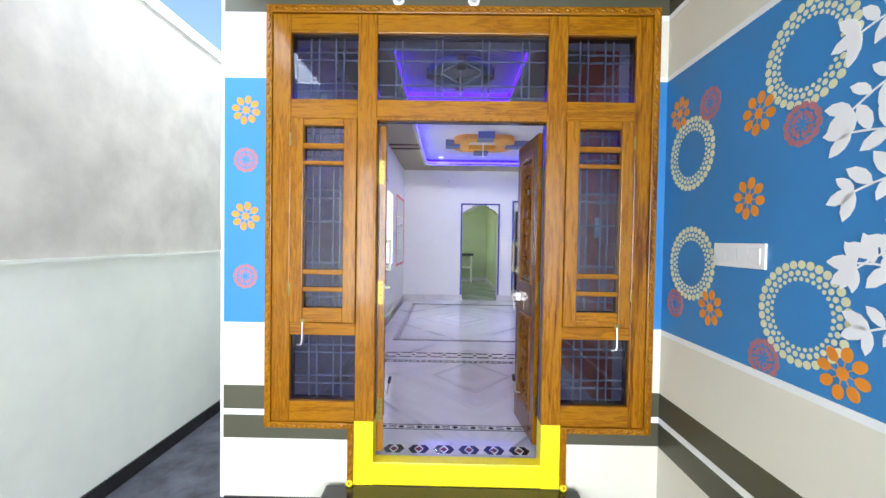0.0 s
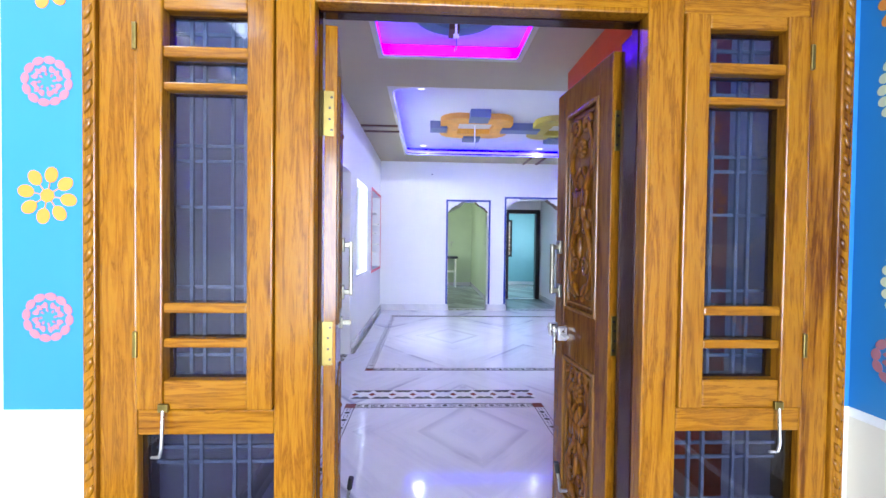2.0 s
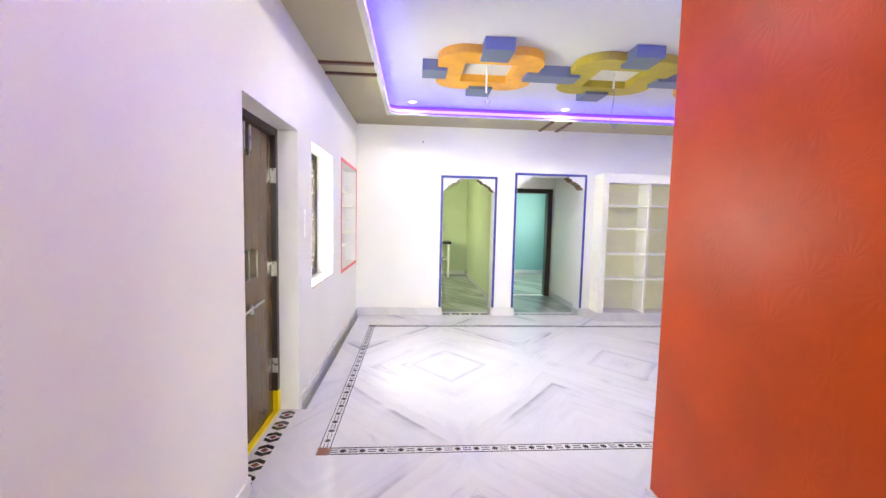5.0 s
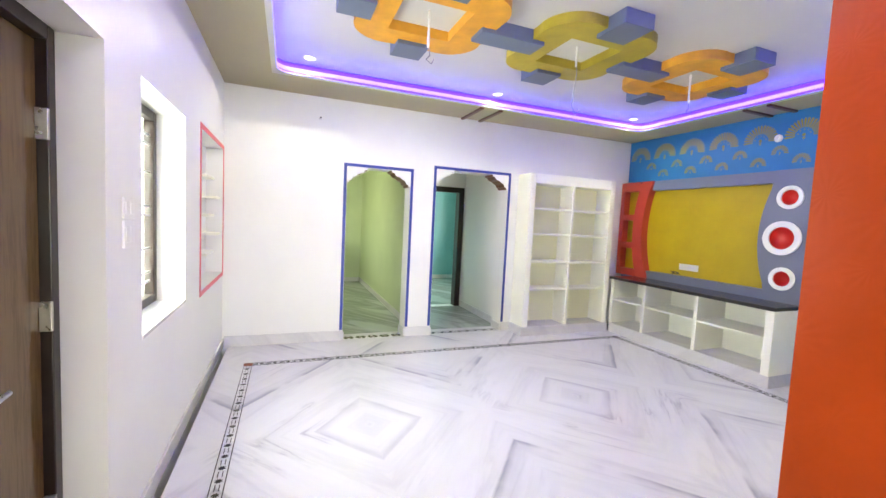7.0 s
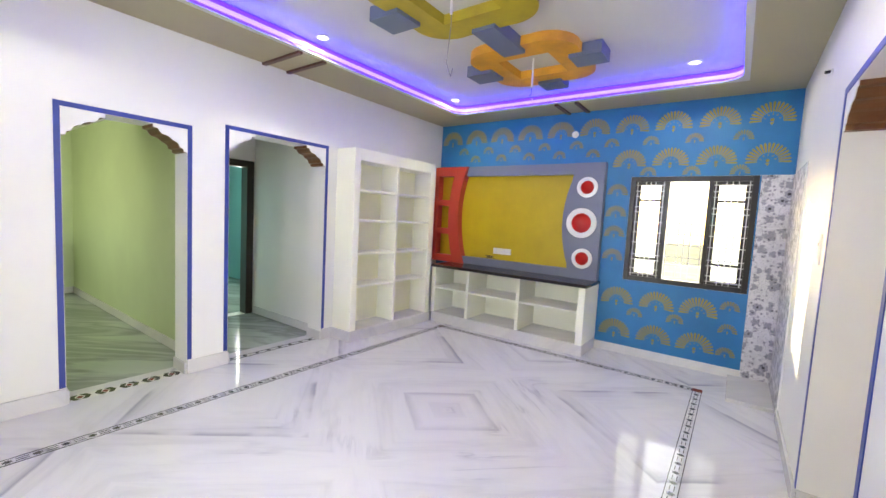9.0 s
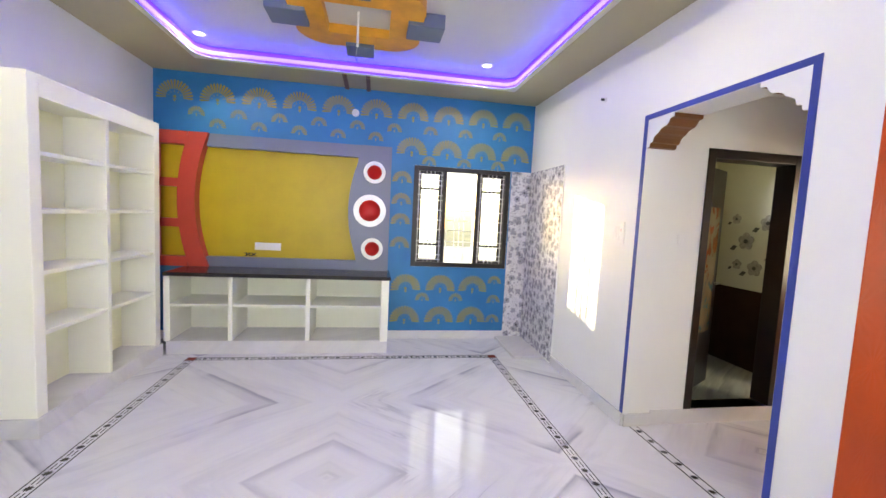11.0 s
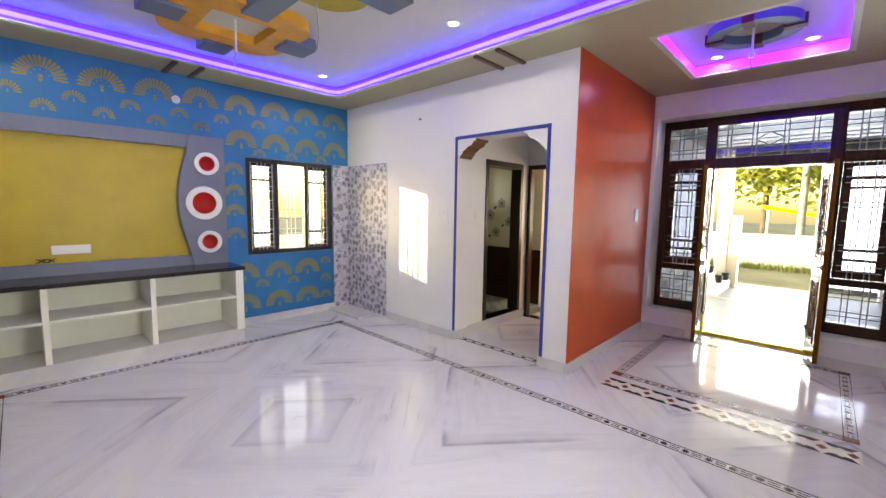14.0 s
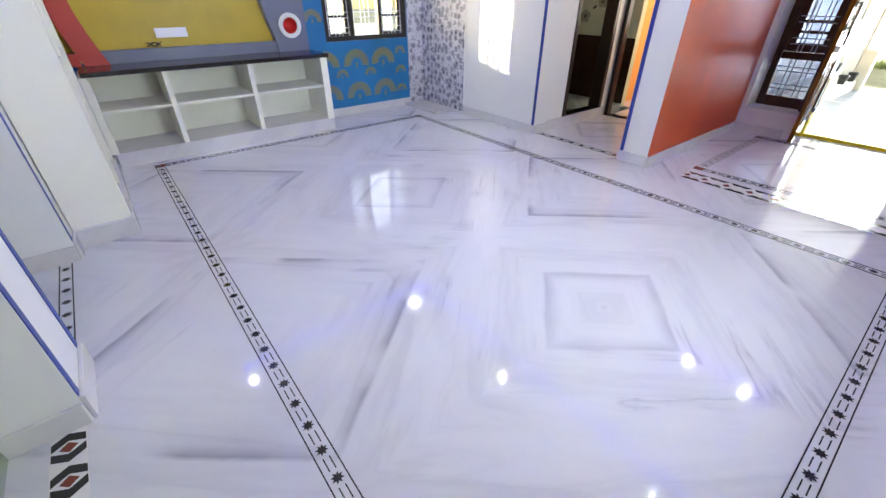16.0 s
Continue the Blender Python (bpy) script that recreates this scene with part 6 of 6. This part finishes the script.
leafy_branch([(1.16, 1.02 + 0.135 * k) for k in range(9)], (0.8, 0.65))

# ---- outside, seen from the hall through the door ----
steps = thing("yard_stairs", (2.4, -2.2, -0.34), "whitewashed outdoor stairs rising beside the porch", "stairs")
for k in range(6):
    part("step", B(1.69 + 0.27 * k, 1.69 + 0.27 * (k + 1), -2.94, -1.5, -0.34, -0.05 + 0.17 * k, bevel=0.006), "whitewash", steps)
for x, y, z in ((1.76, -2.80, -0.05), (1.80, -2.25, -0.05), (2.03, -2.55, 0.12)):
    pot = thing("flower_pot", (x, y, z), "small black plastic flower pot on the stairs", "pot", "flower pots")
    part("body", tube(bmesh.new(), (x, y, z), (x, y, z + 0.15), 0.055, 18, 0.075), "black_plastic", pot)
    part("rim", ring(bmesh.new(), (x, y, z + 0.135), "z", 0.084, 0.07, 0.028, 18), "black_plastic", pot)
for x in (1.80, -0.95):
    solid("porch_pillar", B(x, x + 0.24, -3.22, -2.96, -0.34, 3.0, bevel=0.008), "porch_white", "white plastered square porch pillar", "pillar", "porch pillars")
solid("porch_parapet", B(1.58, 1.795, -3.20, -2.98, -0.34, 1.45, bevel=0.008), "porch_cream", "short cream plastered wall beside the porch pillar", "low wall")
th = thing("gate_beam", (0.6, -12.5, -0.34), "sloping ochre yellow beam on posts beyond the yard wall", "beam")
part("roof", prism(bmesh.new(), [(-0.9, 1.10), (2.1, 1.70), (2.1, 1.84), (-0.9, 1.26)], "y", -12.9, -12.4), "yellow", th)
for x, z in ((-0.7, 1.14), (1.9, 1.66)):
    part("post", tube(bmesh.new(), (x, -12.65, -0.34), (x, -12.65, z), 0.06, 12), "whitewash", th)
palm = thing("palm_tree", (0.85, -12.0, -0.34), "pale straight palm trunk with drooping fronds beyond the yard", "tree")
bm = bmesh.new()
for k in range(14):
    tube(bm, (0.85, -12.0, -0.36 + 0.32 * k), (0.85, -12.0, -0.36 + 0.32 * (k + 1)), 0.15 - 0.003 * k, 14, 0.135 - 0.003 * k)
part("trunk", bm, "palm_bark", palm)
fr_rnd = random.Random(12)
bm = bmesh.new()
for k in range(16):
    a = 2 * math.pi * k / 16 + fr_rnd.uniform(-0.15, 0.15)
    rise = fr_rnd.uniform(0.2, 1.1)
    reach = fr_rnd.uniform(1.7, 2.5)
    rib = [Vector((0.85 + math.cos(a) * reach * f, -12.0 + math.sin(a) * reach * f, 4.05 + rise * math.sin(2.2 * f) - 1.9 * f * f)) for f in [i / 18 for i in range(19)]]
    side = Vector((-math.sin(a), math.cos(a), 0))
    for i, (p, q) in enumerate(zip(rib, rib[1:])):
        n = side * 0.012
        bm.faces.new([bm.verts.new(v) for v in (p - n, q - n, q + n, p + n)])
        if i > 1:
            for sg in (-1, 1):
                tip = p + side * sg * (0.42 - 0.012 * i) + Vector((math.cos(a) * 0.16, math.sin(a) * 0.16, -0.22))
                bm.faces.new([bm.verts.new(v) for v in (p, p.lerp(q, 0.6), tip)])
part("crown", bm, "leaf", palm)["kind"] = "stuff"
bld = thing("opposite_house", (2.0, -24.0, -0.34), "pale two-storey house across the road", "house")
part("wall", B(-9, -2, -27, -23, -0.34, 6.4), "whitewash", bld)
part("roof", B(-9.3, -1.7, -27.3, -22.6, 6.4, 6.65), "concrete", bld)
for x in (-8.0, -5.8, -3.6):
    for z in (0.9, 4.0):
        w = part("window", B(x, x + 1.1, -23.02, -22.95, z, z + 1.3), "frame_dark", bld)
        part("sill", B(x - 0.08, x + 1.18, -23.0, -22.85, z - 0.1, z), "whitewash", w)


def tree(x, y, h, spread, seed, label):
    rnd = random.Random(seed)
    th = thing("tree", (x, y, -0.34), label, "tree", "trees beyond the yard")
    bm = bmesh.new()
    top = Vector((x + rnd.uniform(-0.3, 0.3), y, -0.34 + h * 0.55))
    tube(bm, (x, y, -0.36), top, 0.17, 10, 0.09)
    tips = []
    for k in range(9):
        a = 2 * math.pi * k / 9 + rnd.uniform(-0.3, 0.3)
        base = Vector((x, y, -0.34)).lerp(top, rnd.uniform(0.6, 1.0))
        tip = base + Vector((math.cos(a) * spread * rnd.uniform(0.4, 0.9), math.sin(a) * spread * rnd.uniform(0.4, 0.9), h * rnd.uniform(0.12, 0.42)))
        tube(bm, base, tip, 0.06, 6, 0.02)
        tips += [base.lerp(tip, 0.6), tip]
    part("trunk", bm, "bark", th)
    verts, faces = [], []
    for c in tips:
        for _ in range(210):
            p = c + Vector((rnd.gauss(0, 0.34), rnd.gauss(0, 0.34), rnd.gauss(0, 0.28))) * spread * 0.55
            u = Vector((rnd.uniform(-1, 1), rnd.uniform(-1, 1), rnd.uniform(-0.6, 0.6))).normalized()
            v = u.orthogonal().normalized()
            s = rnd.uniform(0.09, 0.2)
            n = len(verts)
            verts += [p - u * s, p + v * s * 0.5, p + u * s, p - v * s * 0.5]
            faces.append((n, n + 1, n + 2, n + 3))
    me = bpy.data.meshes.new("crown")
    me.from_pydata([tuple(p) for p in verts], [], faces)
    me.materials.append(M["leaf"])
    ob = new("crown", me)
    ob.parent = th
    ob.matrix_parent_inverse = Matrix.Translation(th.location).inverted()
    ob["kind"] = "stuff"


tree(-0.4, -13.5, 6.2, 3.2, 3, "leafy green tree in sunlight beyond the yard wall")
tree(2.2, -15.0, 7.0, 3.4, 5, "tall leafy tree beyond the yard wall")
tree(-4.2, -14.0, 5.5, 2.2, 8, "broad leafy tree beyond the yard wall")
rnd = random.Random(4)
verts, faces = [], []
for _ in range(2500):
    p = Vector((rnd.uniform(-3, 3.5), rnd.gauss(-8.5, 0.22), -0.34))
    a = rnd.uniform(0, 6.28)
    d = Vector((math.cos(a), math.sin(a), 0)) * 0.012
    n = len(verts)
    verts += [p - d, p + d, p + Vector((rnd.uniform(-0.08, 0.08), rnd.uniform(-0.08, 0.08), rnd.uniform(0.1, 0.32)))]
    faces.append((n, n + 1, n + 2))
me = bpy.data.meshes.new("grass")
me.from_pydata([tuple(p) for p in verts], [], faces)
me.materials.append(M["grass"])
tagged(new("grass", me), "tufts of dry green grass along the yard", "grass", "", "stuff")

# ---- stone inlays of the floor ----
def inlay_mesh(name, pts, material, h=0.002):
    bm = bmesh.new()
    prism(bm, pts, "z", 0.0, h)
    me = bpy.data.meshes.new(name)
    bm.to_mesh(me); bm.free()
    me.materials.append(M[material])
    return me


STAR = inlay_mesh("rosette", [((0.024 if i % 2 else 0.013) * math.cos(i * math.pi / 8), (0.024 if i % 2 else 0.013) * math.sin(i * math.pi / 8)) for i in range(16)], "inlay_dark")
CORNER = inlay_mesh("corner_tile", [(-0.042, -0.042), (0.042, -0.042), (0.042, 0.042), (-0.042, 0.042)], "inlay_red")


def inlay_border(name, x0, x1, y0, y1, label):
    """A border of two dark lines with rosettes and dashes between them, and red tiles in the corners."""
    th = thing(name, ((x0 + x1) / 2, (y0 + y1) / 2, 0.0), label, "floor inlay", "", "structure")
    def put(me, x, y, turn=0, z=0.0006):
        ob = new(me.name, me)
        ob.parent = th
        ob.matrix_basis = Matrix.Translation((-th.location.x, -th.location.y, 0)) @ pose(x, y, z, 0, 0, turn)
    for d in (-0.036, 0.036):
        for y in (y0 + d, y1 + d): part("line", B(x0 + 0.042, x1 - 0.042, y - 0.0024, y + 0.0024, 0.0, 0.0026), "inlay_dark", th)
        for x in (x0 + d, x1 + d): part("line", B(x - 0.0024, x + 0.0024, y0 + 0.042, y1 - 0.042, 0.0, 0.0026), "inlay_dark", th)
    for x in (x0, x1):
        for y in (y0, y1): put(CORNER, x, y)
    nx, ny = round((x1 - x0) / 0.128), round((y1 - y0) / 0.128)
    for i in range(1, nx):
        x = x0 + (x1 - x0) * i / nx
        for y in (y0, y1): put(STAR, x, y)
    for i in range(1, ny):
        y = y0 + (y1 - y0) * i / ny
        for x in (x0, x1): put(STAR, x, y)
    bm = bmesh.new()
    for i in range(nx):
        x = x0 + (x1 - x0) * (i + 0.5) / nx
        for y in (y0, y1):
            for d in (-0.012, 0.012): box(bm, x - 0.028, x + 0.028, y + d - 0.0022, y + d + 0.0022, 0.0, 0.0024)
    for i in range(ny):
        y = y0 + (y1 - y0) * (i + 0.5) / ny
        for x in (x0, x1):
            for d in (-0.012, 0.012): box(bm, x + d - 0.0022, x + d + 0.0022, y - 0.028, y + 0.028, 0.0, 0.0024)
    part("dashes", bm, "inlay_dark", th)["kind"] = "stuff"


inlay_border("floor_inlay_hall", -0.074, 4.733, 5.641, 8.711, "dark stone inlay border with rosettes round the hall floor")
inlay_border("floor_inlay_foyer", -0.095, 1.465, 3.10, 4.69, "dark stone inlay border with rosettes round the entrance floor")

th = thing("floor_inlay_band", (0.68, 4.935, 0.0), "inlay band of dark trapezoids and red diamonds across the entrance", "floor inlay", "", "structure")
TRAP = inlay_mesh("trapezoid", [(-0.086, 0), (0.086, 0), (0.050, 0.046), (0.018, 0.046), (0, 0.030), (-0.018, 0.046), (-0.050, 0.046)], "inlay_dark")
DIAM = inlay_mesh("diamond", [(-0.031, 0), (0, -0.035), (0.031, 0), (0, 0.035)], "inlay_red")
HEX = inlay_mesh("chevron", [(-0.058, 0), (-0.035, 0.04), (-0.004, 0.04), (-0.027, 0), (-0.004, -0.04), (-0.035, -0.04)], "inlay_dark")
STRIPE = inlay_mesh("white_base", [(-0.5, -0.5), (0.5, -0.5), (0.5, 0.5), (-0.5, 0.5)], "inlay_white", 0.0012)


def lay(me, parent, x, y, turn=0, z=0.0006, sx=1, sy=1):
    ob = new(me.name, me)
    ob.parent = parent
    ob.matrix_basis = Matrix.Translation(-Vector(parent.location)) @ pose(x, y, z, 0, 0, turn) @ Matrix.Diagonal((sx, sy, 1, 1))


lay(STRIPE, th, 0.68, 4.935, 0, 0.0003, 1.64, 0.2)
for i in range(9):
    x = -0.13 + 0.180 * (i + 0.5)
    lay(TRAP, th, x, 4.838)
    lay(TRAP, th, x, 5.032, 180)
for i in range(10):
    lay(DIAM, th, -0.13 + 0.180 * i if 0 < i < 9 else (-0.10 if i == 0 else 1.46), 4.935)


def chevrons(name, x0, x1, y, turn, label, length, width):
    th = thing(name, ((x0 + x1) / 2, y, 0.0) if not turn else (y, (x0 + x1) / 2, 0.0), label, "floor inlay", "", "structure")
    c = th.location
    lay(STRIPE, th, c.x, c.y, turn, 0.0003, length, width)
    n = int((x1 - x0) / 0.155)
    for i in range(n):
        u = x0 + (x1 - x0) * (i + 0.5) / n
        for s in (0, 180):
            lay(HEX, th, u if not turn else y, y if not turn else u, turn + s, 0.0006, 1.18, 1.28)
        lay(DIAM, th, u if not turn else y, y if not turn else u, turn, 0.0006, 0.8, 0.8)


chevrons("floor_inlay_threshold", 0.20, 1.175, 2.79, 0, "dark and white chevron inlay inside the entrance sill", 1.0, 0.11)
chevrons("floor_inlay_side_door", 5.27, 6.22, -0.46, 90, "dark and white chevron inlay before the side door", 0.95, 0.11)
chevrons("floor_inlay_kitchen", 0.95, 1.73, 9.43, 0, "dark and white chevron inlay in the kitchen opening", 0.79, 0.11)
for nm, x0, x1, y in (("floor_inlay_lobby", 2.12, 3.16, 9.43), ("floor_inlay_passage", 2.115, 3.18, 4.98)):
    th = thing(nm, ((x0 + x1) / 2, y, 0.0), "thin dark inlay line with rosettes in the opening", "floor inlay", "", "structure")
    for d in (-0.03, 0.03): part("line", B(x0, x1, y + d - 0.003, y + d + 0.003, 0.0, 0.0026), "inlay_dark", th)
    for i in range(8): lay(STAR, th, x0 + (x1 - x0) * (i + 0.5) / 8, y)
